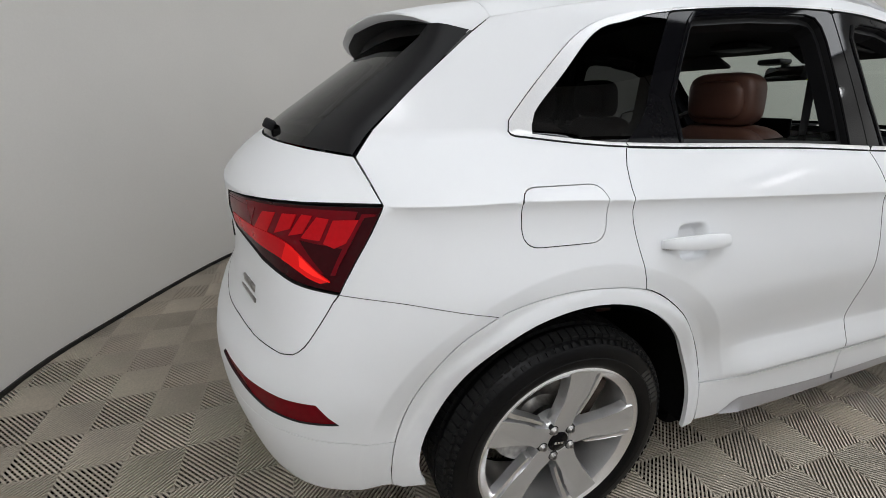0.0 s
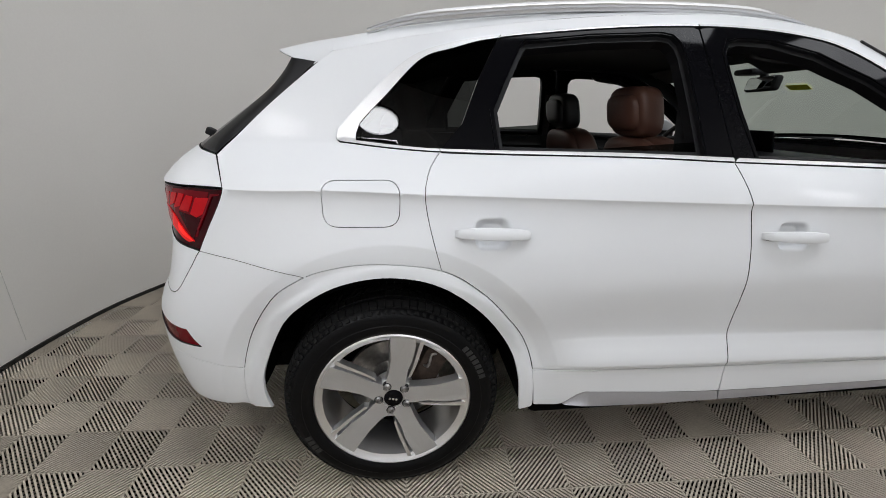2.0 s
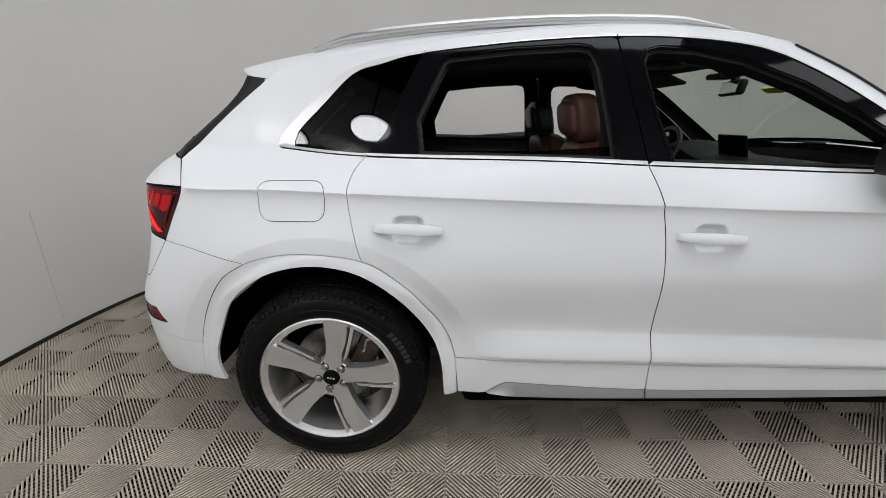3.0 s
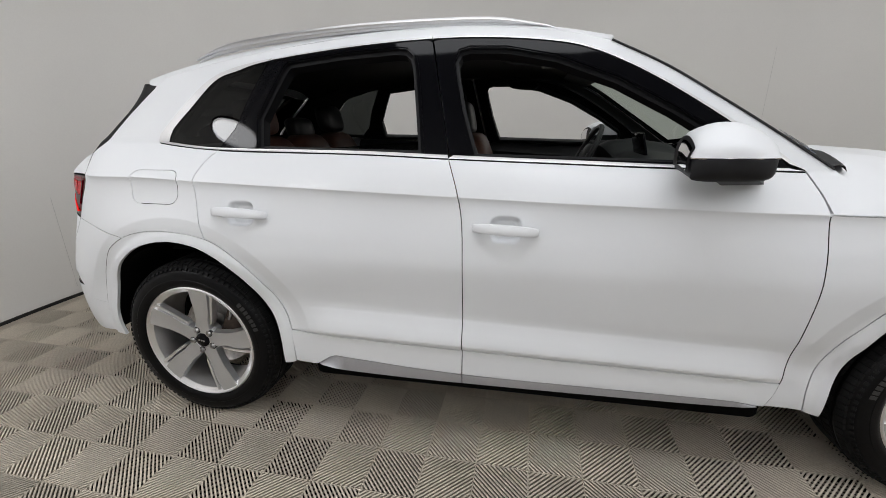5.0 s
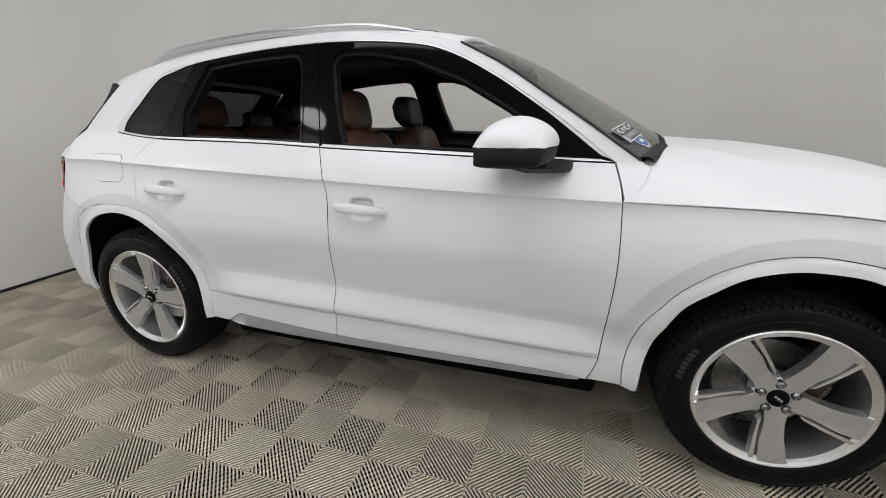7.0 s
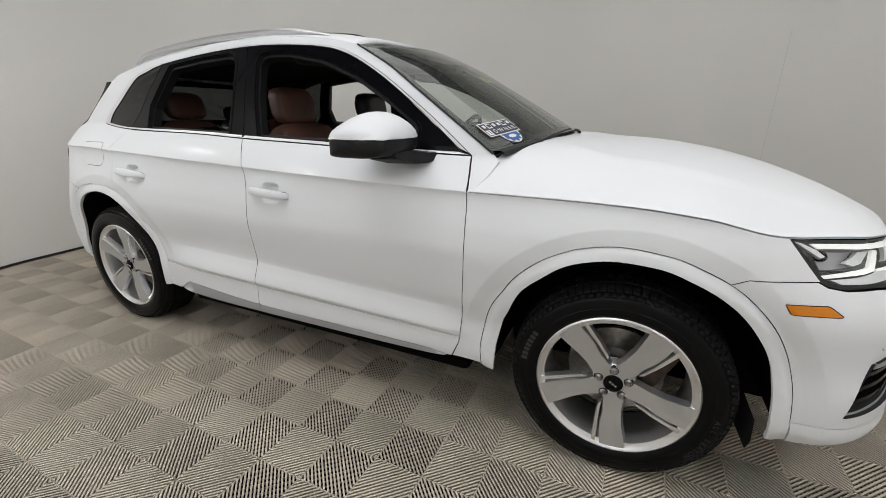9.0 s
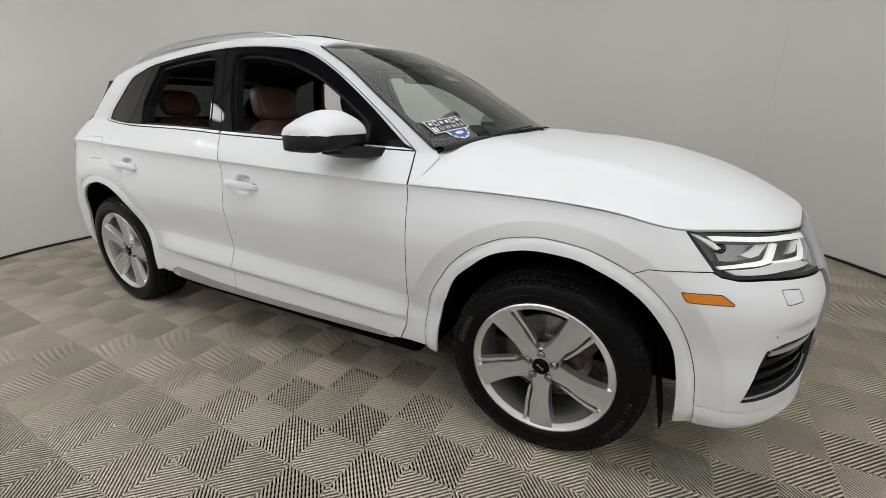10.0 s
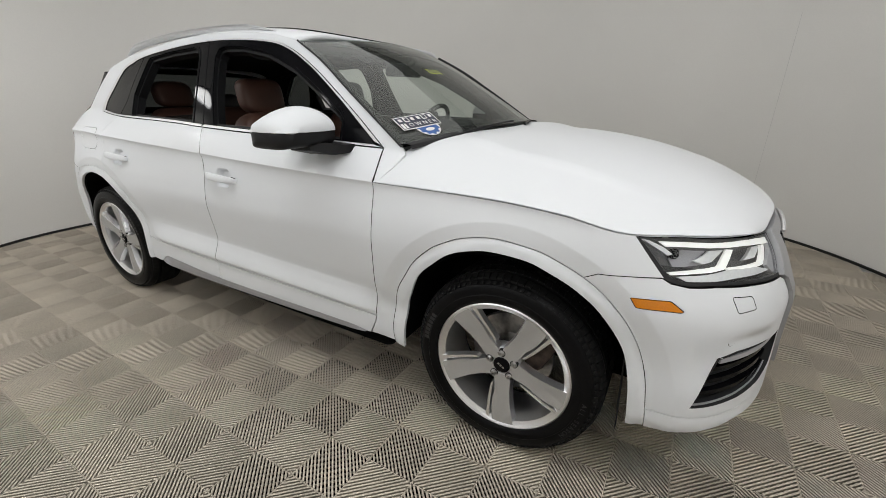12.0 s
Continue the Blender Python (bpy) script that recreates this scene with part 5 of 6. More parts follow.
def build_wheel():
    """A wheel with its axle along y, outer face towards -y, hub at the origin."""
    barrel = turned([(0.235, 0.16), (0.232, 0.02), (0.236, -0.015), (0.246, -0.020), (0.252, -0.026), (0.258, -0.030), (0.263, -0.027), (0.264, -0.020), (0.258, -0.012)], 96)
    wheel = part("wheel", barrel, ALLOY, None, "silver five-spoke alloy wheel on a black tyre")
    tyre_profile = [(0.252, 0.19), (0.27, 0.20), (0.32, 0.205), (0.350, 0.185), (0.360, 0.165)]
    R = 0.364
    for y in (0.135, 0.085, 0.035):
        tyre_profile += [(R - 0.002, y + 0.022), (R, y + 0.006), (R - 0.008, y + 0.005), (R - 0.008, y - 0.005), (R, y - 0.006), (R - 0.001, y - 0.022)]
    tyre_profile += [(0.357, 0.002), (0.349, -0.012), (0.344, -0.019), (0.335, -0.029), (0.333, -0.031), (0.318, -0.036), (0.300, -0.037), (0.298, -0.0385), (0.285, -0.038), (0.276, -0.036), (0.270, -0.032), (0.262, -0.026), (0.254, -0.015), (0.250, 0.0)]
    bm = turned(tyre_profile, 96)
    part("tyre", bm, TYRE, wheel, "black all-season tyre", angle=30)
    blocks = []
    n = 88
    for k in range(n):
        a = 2 * math.pi * k / n
        for (y0, y1, r0, r1, skew) in ((-0.013, 0.016, 0.349, 0.3665, 0.0), (0.040, 0.080, 0.362, 0.3685, 0.2), (0.09, 0.13, 0.362, 0.3685, -0.2), (0.140, 0.172, 0.355, 0.3685, 0.0)):
            w = 0.0108
            ring = []
            for yy, rr in ((y0, r1 - (0.010 if y0 < 0 else 0.001)), (y1, r1)):
                for dw in (-w, w):
                    aa = a + (dw + skew * (yy - y0)) / 0.366
                    ring.append((rr * math.cos(aa), yy, rr * math.sin(aa)))
            base = [(x * 0.96, y, z * 0.96) for x, y, z in ring]
            b = bmesh.new()
            v = [b.verts.new(p) for p in ring + base]
            for f in ((0, 1, 3, 2), (0, 4, 5, 1), (2, 3, 7, 6), (0, 2, 6, 4), (1, 5, 7, 3)):
                b.faces.new([v[i] for i in f])
            blocks.append(b)
    for k in range(n):
        a = 2 * math.pi * (k + 0.5) / n
        blocks.append(moved(box_bm(-0.006, 0.006, -0.004, 0.004, -0.006, 0.006), Matrix.Translation((0.341 * math.cos(a), -0.0245, 0.341 * math.sin(a))) @ Matrix.Rotation(-(a - math.pi / 2), 4, "Y") @ Matrix.Rotation(-0.75, 4, "X")))
    part("tread", merge(*blocks), TREAD, wheel, "tread blocks", smooth=False)["kind"] = "stuff"
    hub = turned([(0.0, -0.004), (0.030, -0.004), (0.034, -0.002), (0.052, -0.002), (0.066, 0.004), (0.072, 0.012), (0.074, 0.05), (0.0, 0.05)], 40)
    part("hub", hub, MACHINED, wheel, "grey hub")
    # one spoke: a broad flat blade, its thin rib beside a slot, and bright bevelled flanks
    blade = [(-x, z) for x, z in ((0.030, 0.040), (0.036, 0.062), (0.033, 0.10), (0.036, 0.15), (0.046, 0.20), (0.056, 0.246), (0.0, 0.2505), (-0.030, 0.248), (-0.034, 0.20), (-0.034, 0.165), (-0.026, 0.115), (-0.030, 0.062), (-0.026, 0.040))]
    rib = [(0.0375, 0.112), (0.0410, 0.150), (0.0425, 0.195), (0.0440, 0.232), (0.0455, 0.2505), (0.0610, 0.2465), (0.0575, 0.232), (0.0545, 0.195), (0.0515, 0.150), (0.0440, 0.096), (0.034, 0.085)]

    def flare(outline, depth, grow, y0):
        bm = bmesh.new()
        n = len(outline)
        topv = [bm.verts.new((x, y0, z)) for x, z in outline]
        wide = shrink(list(outline), -grow)
        lowv = [bm.verts.new((wide[i][0], y0 + depth, wide[i][1])) for i in range(n)]
        bm.faces.new(topv).material_index = 0
        for i in range(n):
            bm.faces.new((topv[i], topv[(i + 1) % n], lowv[(i + 1) % n], lowv[i])).material_index = 1
        bm.faces.new(lowv[::-1]).material_index = 1
        for v in bm.verts:
            v.co.y += -0.020 * ease((v.co.z - 0.05) / 0.20) + 0.004
        return bm
    for k in range(5):
        turn = Matrix.Rotation(2 * math.pi * k / 5, 4, "Y")
        sp = part("spoke", moved(flare(blade, 0.030, 0.005, -0.008), turn), [MACHINED, ALLOY], wheel, "grey machined spoke with silver flanks", smooth=False)
        part("spoke_rib", moved(flare(rib, 0.024, 0.003, -0.006), turn), [ALLOY, ALLOY], sp, smooth=False)
        a = radians(90 - 72 * k - 36)
        bolt = merge(turned([(0.0, -0.002), (0.006, -0.002), (0.006, -0.008), (0.0085, -0.009), (0.010, -0.004), (0.0125, -0.001), (0.0135, 0.01)], 12))
        # flat black disc paints the shade of the bolt's recess
        part("bolt_pocket", moved(turned([(0.0, -0.0005), (0.0155, -0.0005), (0.0165, 0.01), (0.0, 0.01)], 20), Matrix.Translation((0.051 * math.cos(a), -0.004, 0.051 * math.sin(a)))), SEAL_AND_SHADE, wheel, "bolt pocket, its shade a black disc")
        part("lug_bolt", moved(bolt, Matrix.Translation((0.051 * math.cos(a), -0.005, 0.051 * math.sin(a)))), DISC, wheel, "chrome wheel bolt")
    part("centre_cap", turned([(0.0, -0.010), (0.028, -0.009), (0.032, -0.006), (0.033, 0.0)], 32), GLOSS, wheel, "black centre cap with a small silver mark")
    part("cap_mark", merge(*[box_bm(-0.016 + 0.011 * q, -0.008 + 0.011 * q, -0.0115, -0.0095, -0.004, 0.004, 0.001) for q in range(3)]), BRIGHT, wheel, "plain silver mark")
    part("valve", moved(tube([(0, 0, 0), (0, -0.012, 0.0), (0, -0.022, 0.0)], 0.005, 8), Matrix.Rotation(radians(0), 4, "Y") @ Matrix.Translation((-0.115, 0.005, -0.196))), SEAL_AND_SHADE, wheel, "black tyre valve")
    return wheel


def build_brake(parent, x, y, s):
    disc = part("brake_disc", moved(turned([(0.0, 0.0), (0.07, 0.0), (0.075, 0.02), (0.085, 0.03), (0.165, 0.03), (0.168, 0.045), (0.0, 0.045)], 48), Matrix.Translation((x, y, 0.36)) @ (Matrix.Rotation(math.pi, 4, "Z") if s > 0 else Matrix())), DISC, parent, "worn steel brake disc")
    cal = moved(box_bm(-0.045, 0.045, -0.04, 0.07, -0.085, 0.085, 0.02), Matrix.Translation((x + 0.125, y + s * -0.01, 0.36 + 0.075)) @ Matrix.Rotation(0.45, 4, "Y"))
    part("brake_caliper", cal, IRON, disc, "grey cast brake caliper")
    part("brake_line", tube(catmull([(x + 0.09, y + s * 0.005, 0.47), (x + 0.12, y + s * 0.035, 0.455), (x + 0.135, y + s * 0.03, 0.50), (x + 0.16, y + s * 0.02, 0.49)], 0.01), 0.006, 6), DISC, disc)


wheel = build_wheel()
wheel.matrix_basis = pose(AXLES[0], -HUB_Y, 0.362, 0, 12.0, 0)
wheel.parent = car
wheel_f = copy_thing(wheel, pose(AXLES[1], -HUB_Y, 0.362, 0, 33.0, 0))
copy_thing(wheel, pose(AXLES[0], HUB_Y, 0.362, 0, 40.0, 180))
copy_thing(wheel, pose(AXLES[1], HUB_Y, 0.362, 0, 10.0, 180))
part("lettering", sector_bars(0.3125, 52, 7, 0.024, -0.0372), LETTER, wheel, "raised tyre lettering, plain bars")
part("lettering", sector_bars(0.3125, 226, 4, 0.024, -0.0372), LETTER, wheel)
part("lettering", sector_letters("ALL-SEASON", 0.3125, 12, 0.023, -0.0372), LETTER, wheel_f, "raised tyre lettering", smooth=False)
part("lettering", sector_bars(0.3125, 205, 7, 0.022, -0.0372), LETTER, wheel_f)
for x in AXLES:
    for s in (-1, 1):
        build_brake(car, x, s * (HUB_Y - 0.07), s)
        # dark wheel well
        rows = []
        for k in range(25):
            a = radians((-6 if x < 1 else 1) + 185 * k / 24)
            u, z = x + 0.444 * math.cos(a), 0.372 + 0.444 * math.sin(a)
            edge = s * (abs(skin(u, max(z, 0.37)).y) - 0.013)
            rows.append([(u, edge, z), (u, s * 0.50, z), (x, s * 0.50, 0.385)])
        part("wheel_well", loft(rows), WELL, car, "black wheel well liner")
part("mud_flap", loft([[(3.225, -0.90, 0.36), (3.205, -0.50, 0.40)], [(3.235, -0.885, 0.27), (3.215, -0.50, 0.27)], [(3.23, -0.87, 0.225), (3.22, -0.50, 0.20)]]), SEAL_AND_SHADE, car, "black liner flap")

# underbody; its widened near-black slab stands for the shade under the sills
part("underbody", box_bm(0.50, 2.26, -0.84, 0.84, 0.205, 0.32, 0.03), WELL, car, "black underbody, widened for the shade under the sills")
part("rear_tray", box_bm(-0.62, 0.46, -0.52, 0.52, 0.25, 0.40, 0.03), WELL, car, "black rear under-tray")
part("engine_tray", box_bm(2.36, 3.55, -0.52, 0.52, 0.20, 0.40, 0.03), WELL, car, "black engine under-tray")
part("floor_pan", box_bm(-0.60, 2.4, -0.66, 0.66, 0.42, 0.46), WELL, car, "black floor pan")
part("firewall", box_bm(2.22, 2.26, -0.80, 0.80, 0.35, 1.05, 0.01), DARK, car, "dark firewall")
part("load_floor", box_bm(-0.72, 0.05, -0.66, 0.66, 0.70, 0.74, 0.01), DARK, car, "dark load floor")

# ---- cabin ----
def pillow(cx, cy, cz, lx, ly, lz, power=3.2, lean=0.0, n=18):
    """A stuffed block: a superellipsoid, leaning back."""
    rows = []
    for i in range(n + 1):
        p = math.pi * (i / n - 0.5)
        ring = []
        for k in range(2 * n):
            q = 2 * math.pi * k / (2 * n)
            f = lambda v: math.copysign(abs(v) ** (2 / power), v)
            x, y, z = f(math.cos(p)) * f(math.cos(q)) * lx, f(math.cos(p)) * f(math.sin(q)) * ly, f(math.sin(p)) * lz
            ring.append((cx + x - z * lean, cy + y, cz + z))
        rows.append(ring)
    return loft(rows, closed=True)


def front_seat(y, head_mat, name="front_seat"):
    seat = part(name, pillow(1.42, y, 0.60, 0.27, 0.255, 0.10, 4), LEATHER, car, "brown leather front seat")
    part("backrest", pillow(1.13, y, 0.905, 0.085, 0.24, 0.305, 4, 0.24), LEATHER, seat, "brown leather backrest")
    part("back_shell", pillow(1.085, y, 0.90, 0.07, 0.225, 0.30, 4, 0.24), LEATHER, seat, "brown seat back")
    part("headrest", pillow(1.005, y, 1.298, 0.058, 0.142, 0.098, 3.8, 0.18), head_mat, seat, "padded headrest")
    part("headrest_panel", pillow(0.965, y, 1.295, 0.040, 0.115, 0.070, 3.6, 0.18), head_mat, seat)
    for d in (-0.055, 0.055):
        part("headrest_post", tube([(1.02, y + d, 1.16), (1.005, y + d, 1.26)], 0.006, 8), BRIGHT, seat, "chrome headrest post")
    return seat


front_seat(-0.385, LEATHER)
front_seat(0.385, BLACKLEATHER)
bench = part("rear_bench", pillow(0.50, 0, 0.64, 0.27, 0.62, 0.11, 5), LEATHER, car, "brown leather rear bench")
for y in (-0.40, 0.0, 0.40):
    part("backrest", pillow(0.19, y, 0.93, 0.08, 0.205 if y else 0.19, 0.29, 4, 0.30), LEATHER, bench, "brown leather backrest")
    part("headrest", pillow(0.085, y, 1.305 if y else 1.25, 0.055, 0.128 if y else 0.10, 0.085 if y else 0.06, 3.4, 0.2), LEATHER if y < 0 else BLACKLEATHER, bench, "padded headrest")
# dashboard
dash_profile = [(2.28, 1.02), (2.22, 1.090), (2.05, 1.115), (1.92, 1.105), (1.86, 1.075), (1.85, 1.02), (1.90, 0.90), (1.95, 0.70), (2.10, 0.55), (2.28, 0.55)]
rows = [[(x - (0.05 if 0.15 < y < 0.62 and z > 1.0 else 0) * ease(1 - abs(y - 0.385) / 0.24), y, z + (0.055 * ease(1.2 - abs(y - 0.385) / 0.2) if z > 1.06 else 0)) for x, z in dash_profile] for y in np.linspace(-0.76, 0.76, 40)]
dash = part("dashboard", loft(rows, closed=True, caps=True), PLASTIC, car, "black dashboard")
part("display", moved(box_bm(-0.006, 0.006, -0.11, 0.11, -0.065, 0.065, 0.004), pose(1.95, 0.02, 1.150, 0, -14, 0)), GLOSS, dash, "dark display on the dashboard")
part("air_vent", box_bm(1.842, 1.856, -0.62, -0.42, 0.985, 1.035, 0.006), GLOSS, dash, "gloss black air vent")
rim_pts = [(0.185 * math.cos(a), 0.185 * math.sin(a), 0) for a in (2 * math.pi * k / 40 for k in range(41))]
sw = part("steering_wheel", moved(merge(tube(rim_pts, 0.015, 8, caps=False), moved(pillow(0, 0, -0.01, 0.075, 0.065, 0.028, 3), Matrix()), box_bm(-0.02, 0.02, -0.18, 0.18, -0.018, 0.0, 0.006), box_bm(-0.17, 0.0, -0.02, 0.02, -0.018, 0.0, 0.006)),
          Matrix.Translation((1.735, 0.385, 1.075)) @ Matrix.Rotation(radians(-63), 4, "Y")), BLACKLEATHER, car, "black steering wheel")
part("console", box_bm(1.2, 1.95, -0.12, 0.12, 0.45, 0.80, 0.03), PLASTIC, car, "black centre console")
part("selector", tube([(1.68, 0, 0.79), (1.67, 0, 0.86), (1.655, 0, 0.905)], [0.012, 0.014, 0.024], 10), BLACKLEATHER, car, "black gear selector")
inner = part("rear_view_mirror", moved(box_bm(-0.018, 0.018, -0.125, 0.125, -0.035, 0.035, 0.014, 3), pose(1.835, -0.06, 1.436, 0, 10, -14)), PLASTIC, car, "black rear-view mirror")
part("mirror_glass", moved(box_bm(-0.0195, -0.0182, -0.108, 0.108, -0.027, 0.027), pose(1.835, -0.06, 1.436, 0, 10, -14)), MIRROR, inner, "mirror glass")
part("mirror_stem", tube([(1.845, -0.06, 1.45), (1.858, -0.04, 1.465), (1.868, -0.02, 1.478)], [0.012, 0.014, 0.02], 8), PLASTIC, inner)
part("sensor_box", box_bm(1.76, 1.86, -0.06, 0.06, 1.480, 1.508, 0.012), PLASTIC, car, "black sensor housing behind the screen")
for y in (-0.37, 0.37):
    visor = part("sun_visor", moved(box_bm(-0.075, 0.075, -0.19, 0.19, -0.009, 0.009, 0.008), pose(1.67, y, 1.505, 0, 22, 0)), DARK, car, "dark sun visor")
part("roof_console", box_bm(1.44, 1.62, -0.10, 0.10, 1.535, 1.565, 0.01), PLASTIC, car, "roof console with reading lamps")
for s in (-1, 1):
    part("grab_handle", tube(catmull([(1.25, s * 0.62, 1.53), (1.28, s * 0.60, 1.49), (1.42, s * 0.60, 1.475), (1.45, s * 0.61, 1.505)], 0.02), 0.009, 8), PLASTIC, car, "black grab handle")
    part("seat_belt", loft([[(0.985, s * 0.665, 1.40), (1.03, s * 0.665, 1.40)], [(0.99, s * 0.70, 1.1), (1.035, s * 0.70, 1.1)], [(1.0, s * 0.74, 0.6), (1.045, s * 0.74, 0.6)]]), SEAL_AND_SHADE, car, "black seat belt")
# lowered rear window glass, its top edge still showing
for left in (False, True):
    g_out = [(0.40, 1.176), (0.60, 1.19), (1.0, 1.216), (1.006, 1.165), (0.7, 1.172)]
    panel("door_glass", g_out, [SIDEGLASS, GLOSS], door if left else door, "smoked door glass, lowered", off=-0.02, depth=0.004, gap=0.0, grid=0.04, left=left)

# ---- stickers on the windscreen ----
def on_screen(t, v, lift=0.002):
    p = screen_point(t, v)
    a, b = screen_point(t + 0.02, v) - p, screen_point(t, v + 0.02) - p
    n = b.cross(a).normalized()
    n = n if n.z > 0 else -n
    across, down = b.normalized(), a.normalized()
    m = Matrix((across, -down, n)).transposed().to_4x4()
    m.translation = p - n * 0.004 if lift == 0 else p + n * lift
    return m


def flat_shape(points, mat, name, m, z, parent, label=""):
    bm = bmesh.new()
    bm.faces.new([bm.verts.new((x, y, z)) for x, y in points])
    r = bmesh.ops.extrude_face_region(bm, geom=list(bm.faces))
    bmesh.ops.translate(bm, vec=(0, 0, 0.0006), verts=[g for g in r["geom"] if isinstance(g, bmesh.types.BMVert)])
    return part(name, moved(bm, m), mat, parent, label, smooth=False)


def rect(x0, x1, y0, y1):
    return [(x0, y0), (x1, y0), (x1, y1), (x0, y1)]


SM = on_screen(0.85, -0.80)
gear = [(0.022 + (0.050 + 0.008 * (k % 4 < 2)) * math.cos(math.pi * k / 24), -0.034 + (0.050 + 0.008 * (k % 4 < 2)) * math.sin(math.pi * k / 24)) for k in range(48)]
sticker = flat_shape([(0.062 * math.cos(a) + 0.022, -0.034 + 0.062 * math.sin(a)) for a in (2 * math.pi * k / 24 for k in range(24))], WHITEPRINT, "windscreen_sticker", SM, 0.0, windscreen, "white and blue sticker with dark lettered plate")
flat_shape(gear, BLUE, "gear_print", SM, 0.0008, sticker, "blue toothed disc")
flat_shape([(0.022 + 0.024 * math.cos(a), -0.058 + 0.010 * math.sin(a)) for a in (2 * math.pi * k / 20 for k in range(20))], WHITEPRINT, "disc_print", SM, 0.0016, sticker)
flat_shape(rect(-0.103, 0.103, -0.040, 0.040), WHITEPRINT, "plate_print", SM, 0.0024, sticker)
flat_shape(rect(-0.098, 0.098, -0.035, 0.035), NAVY, "plate_print", SM, 0.0032, sticker, "dark plate")
for k in range(6):
    x = -0.080 + k * 0.032
    flat_shape(rect(x - 0.013, x + 0.013, 0.004, 0.031), WHITEPRINT if k in (1, 4) else NAVY, "letter_tile", SM, 0.0040, sticker)
    flat_shape(rect(x - 0.008, x + 0.008, 0.009, 0.026), NAVY if k in (1, 4) else WHITEPRINT, "letter_bar", SM, 0.0048, sticker)
flat_shape(rect(-0.095, -0.068, -0.032, -0.003), WHITEPRINT, "letter_tile", SM, 0.0040, sticker)
part("lettering", moved(text_bm("1", 0.034, 0.0003), SM @ Matrix.Translation((-0.081, -0.0175, 0.0052))), NAVY, sticker, smooth=False)
part("lettering", moved(text_bm("O W N E R", 0.030, 0.0003), SM @ Matrix.Translation((0.016, -0.0175, 0.0046))), WHITEPRINT, sticker, "white letters", smooth=False)
YM = on_screen(0.40, -0.09)
tag = flat_shape(rect(-0.060, 0.060, -0.022, 0.022), YELLOW, "paper_tag", YM, -0.008, windscreen, "yellow-green paper tag inside the screen")
part("lettering", merge(*[moved(box_bm(-0.05, 0.05, z - 0.002, z + 0.002, -0.0004, 0.0004), YM @ Matrix.Translation((0, 0, -0.006))) for z in (-0.010, 0.0, 0.010)]), material("olive_print", (0.2, 0.22, 0.02), 0.6, grain=0.1), tag, "rows of plain bars")

# ---- the booth ----
WALL_LINE = catmull([(-1.93, -1.15), (-2.04, -0.35), (-1.99, 0.42), (-1.79, 1.0), (-1.2, 2.09), (-0.35, 2.95), (0.9, 3.5), (2.3, 3.55), (3.5, 3.3), (4.3, 2.78), (4.83, 2.05), (5.25, 0.9), (5.35, -0.4), (5.0, -1.8), (4.1, -2.9), (2.8, -3.5), (1.4, -3.6), (0.0, -3.35), (-1.2, -2.5)], 0.1, True)


def ring_wall(name, line_pts, z0, z1, thick, mat, label, offset=0.0):
    out = shrink(line_pts, -thick)
    inner_l = shrink(line_pts, offset)
    rows = [[(*inner_l[i], z0), (*inner_l[i], z1), (*out[i], z1), (*out[i], z0)] for i in list(range(len(line_pts))) + [0]]
    bm = loft(rows, closed=True)
    bmesh.ops.remove_doubles(bm, verts=bm.verts, dist=1e-5)
    return tagged(part(name, bm, mat, None), label, "wall", kind="structure")


wall = ring_wall("wall_booth", WALL_LINE, -0.06, CEILING + 0.1, 0.12, WALL, "plain warm grey curved booth wall")
skirt = ring_wall("baseboard", WALL_LINE, 0.0, 0.022, -0.001, SKIRT, "black baseboard along the curved wall", 0.012)
skirt["category"] = "baseboard"
bm = bmesh.new()
bm.faces.new([bm.verts.new((x, y, CEILING)) for x, y in shrink(WALL_LINE, -0.1)])
r = bmesh.ops.extrude_face_region(bm, geom=list(bm.faces))
bmesh.ops.translate(bm, vec=(0, 0, 0.06), verts=[g for g in r["geom"] if isinstance(g, bmesh.types.BMVert)])
tagged(part("ceiling", bm, CEILMAT, None, smooth=False), "plain dark booth ceiling", "ceiling", kind="structure")
# joints in the wall
for n, (i, lean) in enumerate(((min(range(len(WALL_LINE)), key=lambda k: math.dist(WALL_LINE[k], (-2.03, 0.12))), 0), (min(range(len(WALL_LINE)), key=lambda k: math.dist(WALL_LINE[k], (4.0, 3.0))), 0))):
    x, y = shrink(WALL_LINE, 0.001)[i]
    tagged(part("wall_joint", box_bm(x - 0.0012, x + 0.0012, y - 0.0012, y + 0.0012, 0.08, 0.78 if n == 0 else 2.0), JOINT, None), "thin dark joint between wall sheets", "trim", kind="structure")
# housing, glowing face and cables for each added fill panel
for eye, aim, wide, high, watts in FILL_PANELS:
    soft = tagged(part("light_panel", box_bm(-wide / 2 - 0.04, wide / 2 + 0.04, -high / 2 - 0.04, high / 2 + 0.04, 0.002, 0.08, 0.01), PLASTIC, None), "added soft white fill panel hung from the ceiling, out of view", "lamp", group="soft light panels")
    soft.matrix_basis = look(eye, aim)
    part("diffuser", box_bm(-wide / 2, wide / 2, -high / 2, high / 2, -0.008, 0.001), FILL_FACE, soft, "glowing white diffuser of the added fill panel", smooth=False)
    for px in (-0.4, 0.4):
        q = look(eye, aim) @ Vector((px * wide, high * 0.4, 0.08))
        part("cable", tube([tuple(look(eye, aim).inverted() @ Vector((q.x, q.y, z))) for z in (q.z, (q.z + CEILING) / 2, CEILING + 0.01)], 0.005, 6), SEAL_AND_SHADE, soft)
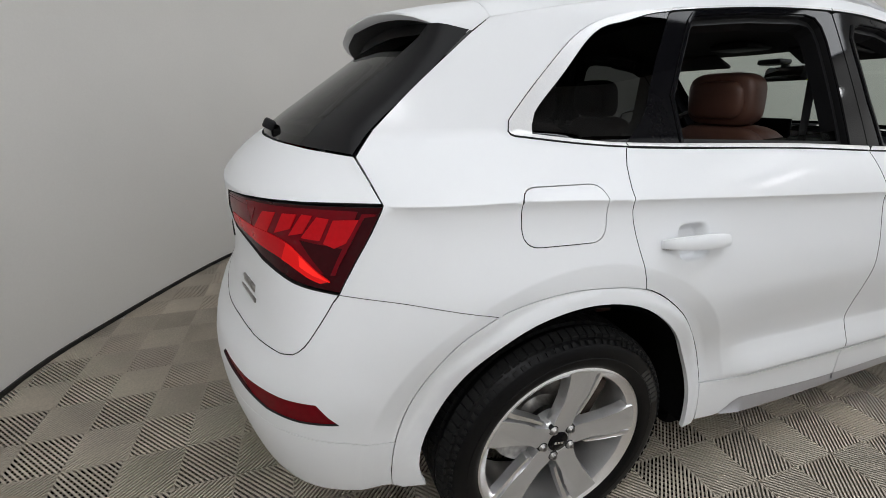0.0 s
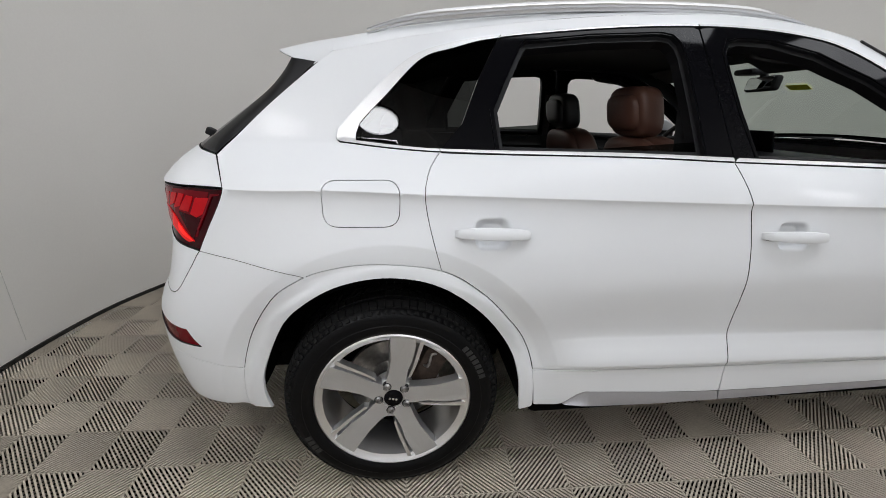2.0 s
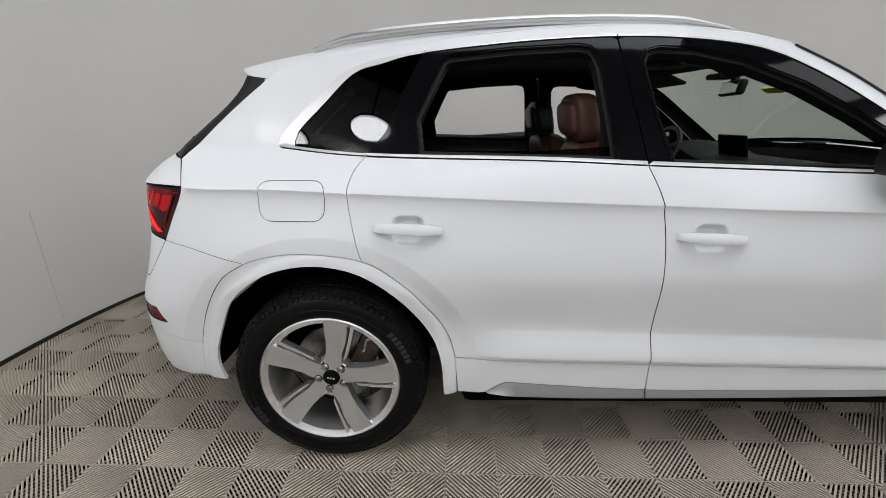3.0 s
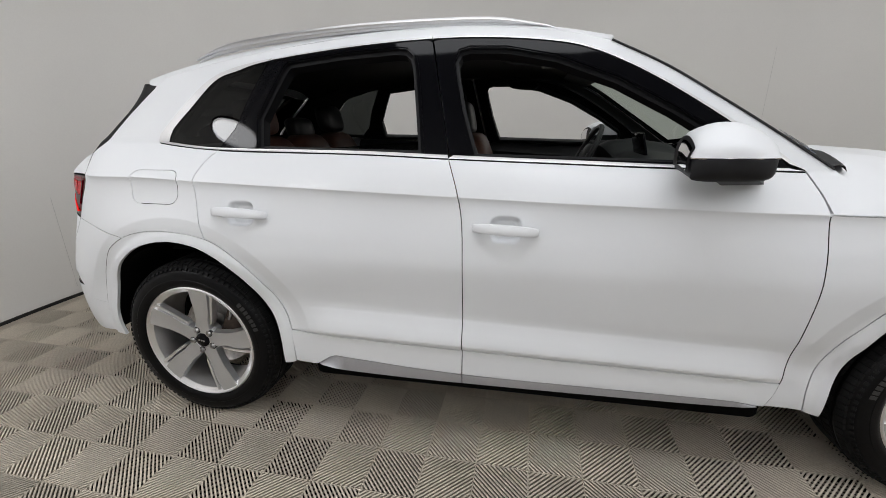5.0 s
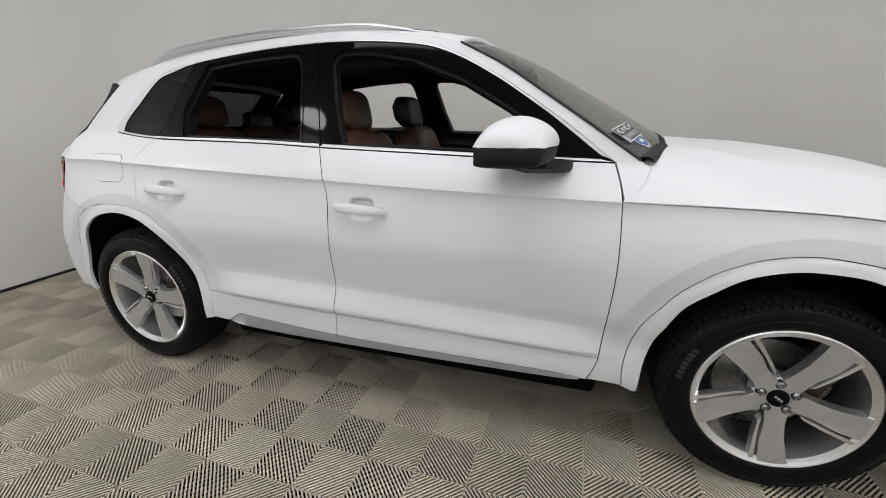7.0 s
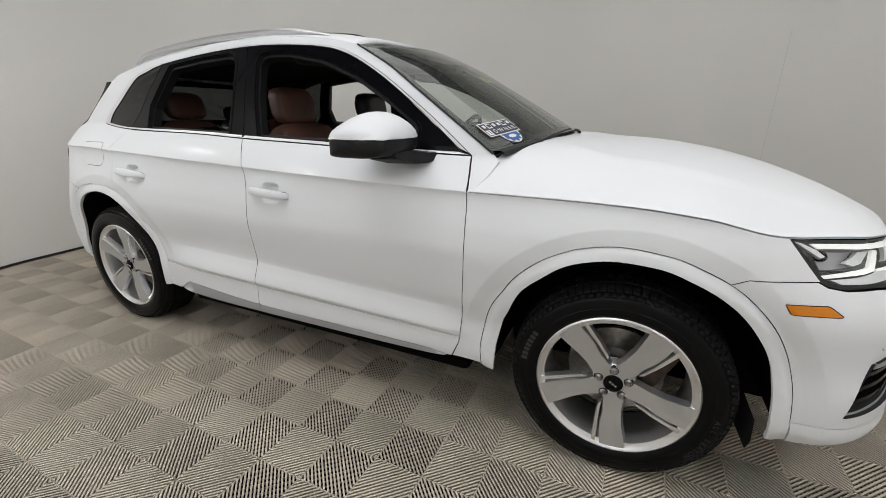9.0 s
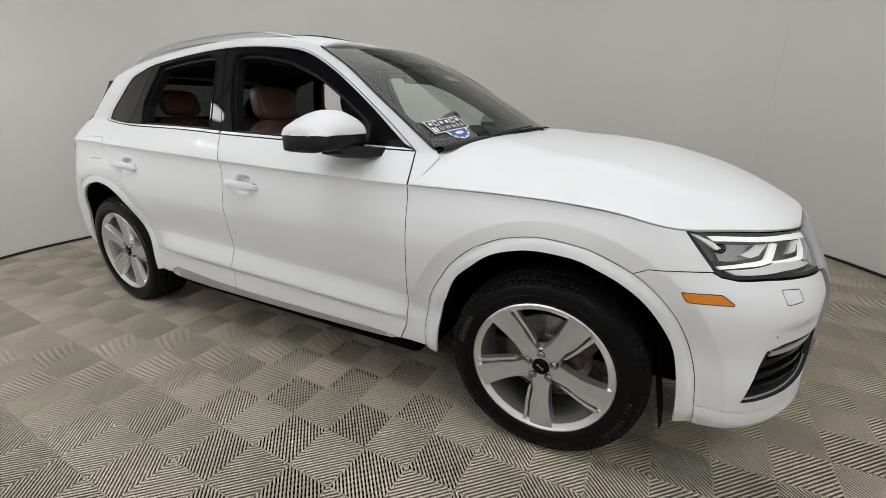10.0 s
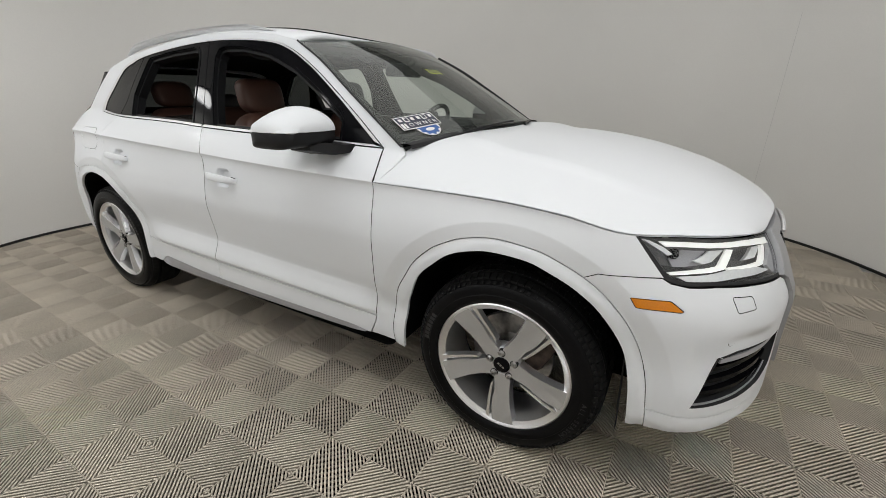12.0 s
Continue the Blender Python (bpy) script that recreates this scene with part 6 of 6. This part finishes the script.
# the last lamp in this list is the added fill for the nose
for lx, ly, lz, watts in LAMPS:
    m = lamp_pose(lx, ly, lz)
    lamp = tagged(part("studio_lamp", moved(moved(turned([(0.0, 0.04), (0.18, 0.04), (0.247, 0.0), (0.247, -0.02), (0.237, -0.02), (0.232, 0.0)], 40), Matrix.Rotation(math.pi / 2, 4, "X")), Matrix()), PLASTIC, None, ""), "round studio lamp hung from the ceiling", "lamp", group="studio lamps")
    lamp.matrix_basis = m
    part("diffuser", moved(turned([(0.0, -0.002), (0.230, -0.002), (0.230, 0.004), (0.0, 0.004)], 40), Matrix.Rotation(math.pi / 2, 4, "X")), LAMPFACE, lamp, "glowing round diffuser")
    part("stem", tube([tuple(m.inverted() @ Vector(q)) for q in ((lx, ly, CEILING + 0.01), (lx, ly, lz + 0.05), (lx, ly, lz))], 0.014, 8), PLASTIC, lamp)

# ---- floor of ribbed tiles ----
FLOOR_TURN, FLOOR_ORIGIN, SQ = radians(-1.2), (2.03, -1.219), 0.2
# sheet under the tiles; the shade of the gaps is put into its colour
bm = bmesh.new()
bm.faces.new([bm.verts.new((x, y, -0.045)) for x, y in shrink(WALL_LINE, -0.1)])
floor = tagged(part("floor", bm, GAP_SHADE, None, smooth=False), "booth floor of interlocking taupe ribbed plastic tiles", "floor", kind="structure")


def rib_tile():
    """Four squares of slanted ribs that make half diamonds about the tile's centre."""
    verts, faces = [], []

    def bar(p, q, w, z1, z0):
        d = (Vector(q) - Vector(p)).normalized()
        n = Vector((-d.y, d.x)) * (w / 2)
        b = len(verts)
        # top ribs taper downwards, a shape added to keep the gaps dark
        for z, f in ((z1, 1.0), (z0, 0.35 if z1 == 0.0 else 1.0)):
            for c, sgn in ((p, -1), (q, -1), (q, 1), (p, 1)):
                verts.append((c[0] + sgn * n.x * f, c[1] + sgn * n.y * f, z))
        faces.extend([(b, b + 1, b + 2, b + 3), (b, b + 4, b + 5, b + 1), (b + 2, b + 6, b + 7, b + 3), (b + 1, b + 5, b + 6, b + 2), (b + 3, b + 7, b + 4, b)])
    pitch = SQ / 11
    for sx in (-1, 1):
        for sy in (-1, 1):
            for k in range(22):
                c = pitch * (k + 0.5)
                a0, a1 = max(0, c - SQ), min(c, SQ)
                ins = 0.002
                if a1 - a0 > 2.2 * ins:
                    bar((sx * (a0 + ins), sy * (c - a0 - ins)), (sx * (a1 - ins), sy * (c - a1 + ins)), pitch * 0.36, 0.0, -0.012)
            for k in range(-6, 7):
                c = k * 0.031
                a, b = (max(0, c), max(0, -c)), (min(SQ, SQ + c), min(SQ, SQ - c))
                bar((sx * a[0], sy * a[1]), (sx * b[0], sy * b[1]), 0.002, -0.026, -0.034)
    for c in (-SQ + 0.001, 0, SQ - 0.001):
        bar((-SQ, c), (SQ, c), 0.003, -0.002, -0.010)
        bar((c, -SQ), (c, SQ), 0.003, -0.002, -0.010)
    me = bpy.data.meshes.new("floor_tile")
    me.from_pydata(verts, [], faces)
    me.materials.append(TILE)
    me.update()
    return me


tile_mesh = rib_tile()
spin = Matrix.Rotation(FLOOR_TURN, 4, "Z")
poly = shrink(WALL_LINE, -0.16)
spots = []
for i in range(-14, 12):
    for j in range(-14, 16):
        p = spin @ Vector((i * 2 * SQ, j * 2 * SQ, 0)) + Vector((*FLOOR_ORIGIN, 0))
        if inside(np.array([p.x]), np.array([p.y]), poly)[0]:
            spots.append(p)
spots.sort(key=lambda p: math.hypot(p.x - 1.4, p.y + 0.6))
for p in spots[:300]:
    ob = new("tile", tile_mesh)
    ob.parent = floor
    ob.matrix_basis = Matrix.Translation(p) @ spin
rest = bmesh.new()
for p in spots[300:]:
    b = bmesh.new()
    b.from_mesh(tile_mesh)
    me = bpy.data.meshes.new("tmp")
    moved(b, Matrix.Translation(p) @ spin).to_mesh(me)
    b.free()
    rest.from_mesh(me)
    bpy.data.meshes.remove(me)
if len(rest.verts):
    tagged(part("far_tiles", rest, TILE, floor, "ribbed tiles along the wall", smooth=False), kind="stuff")
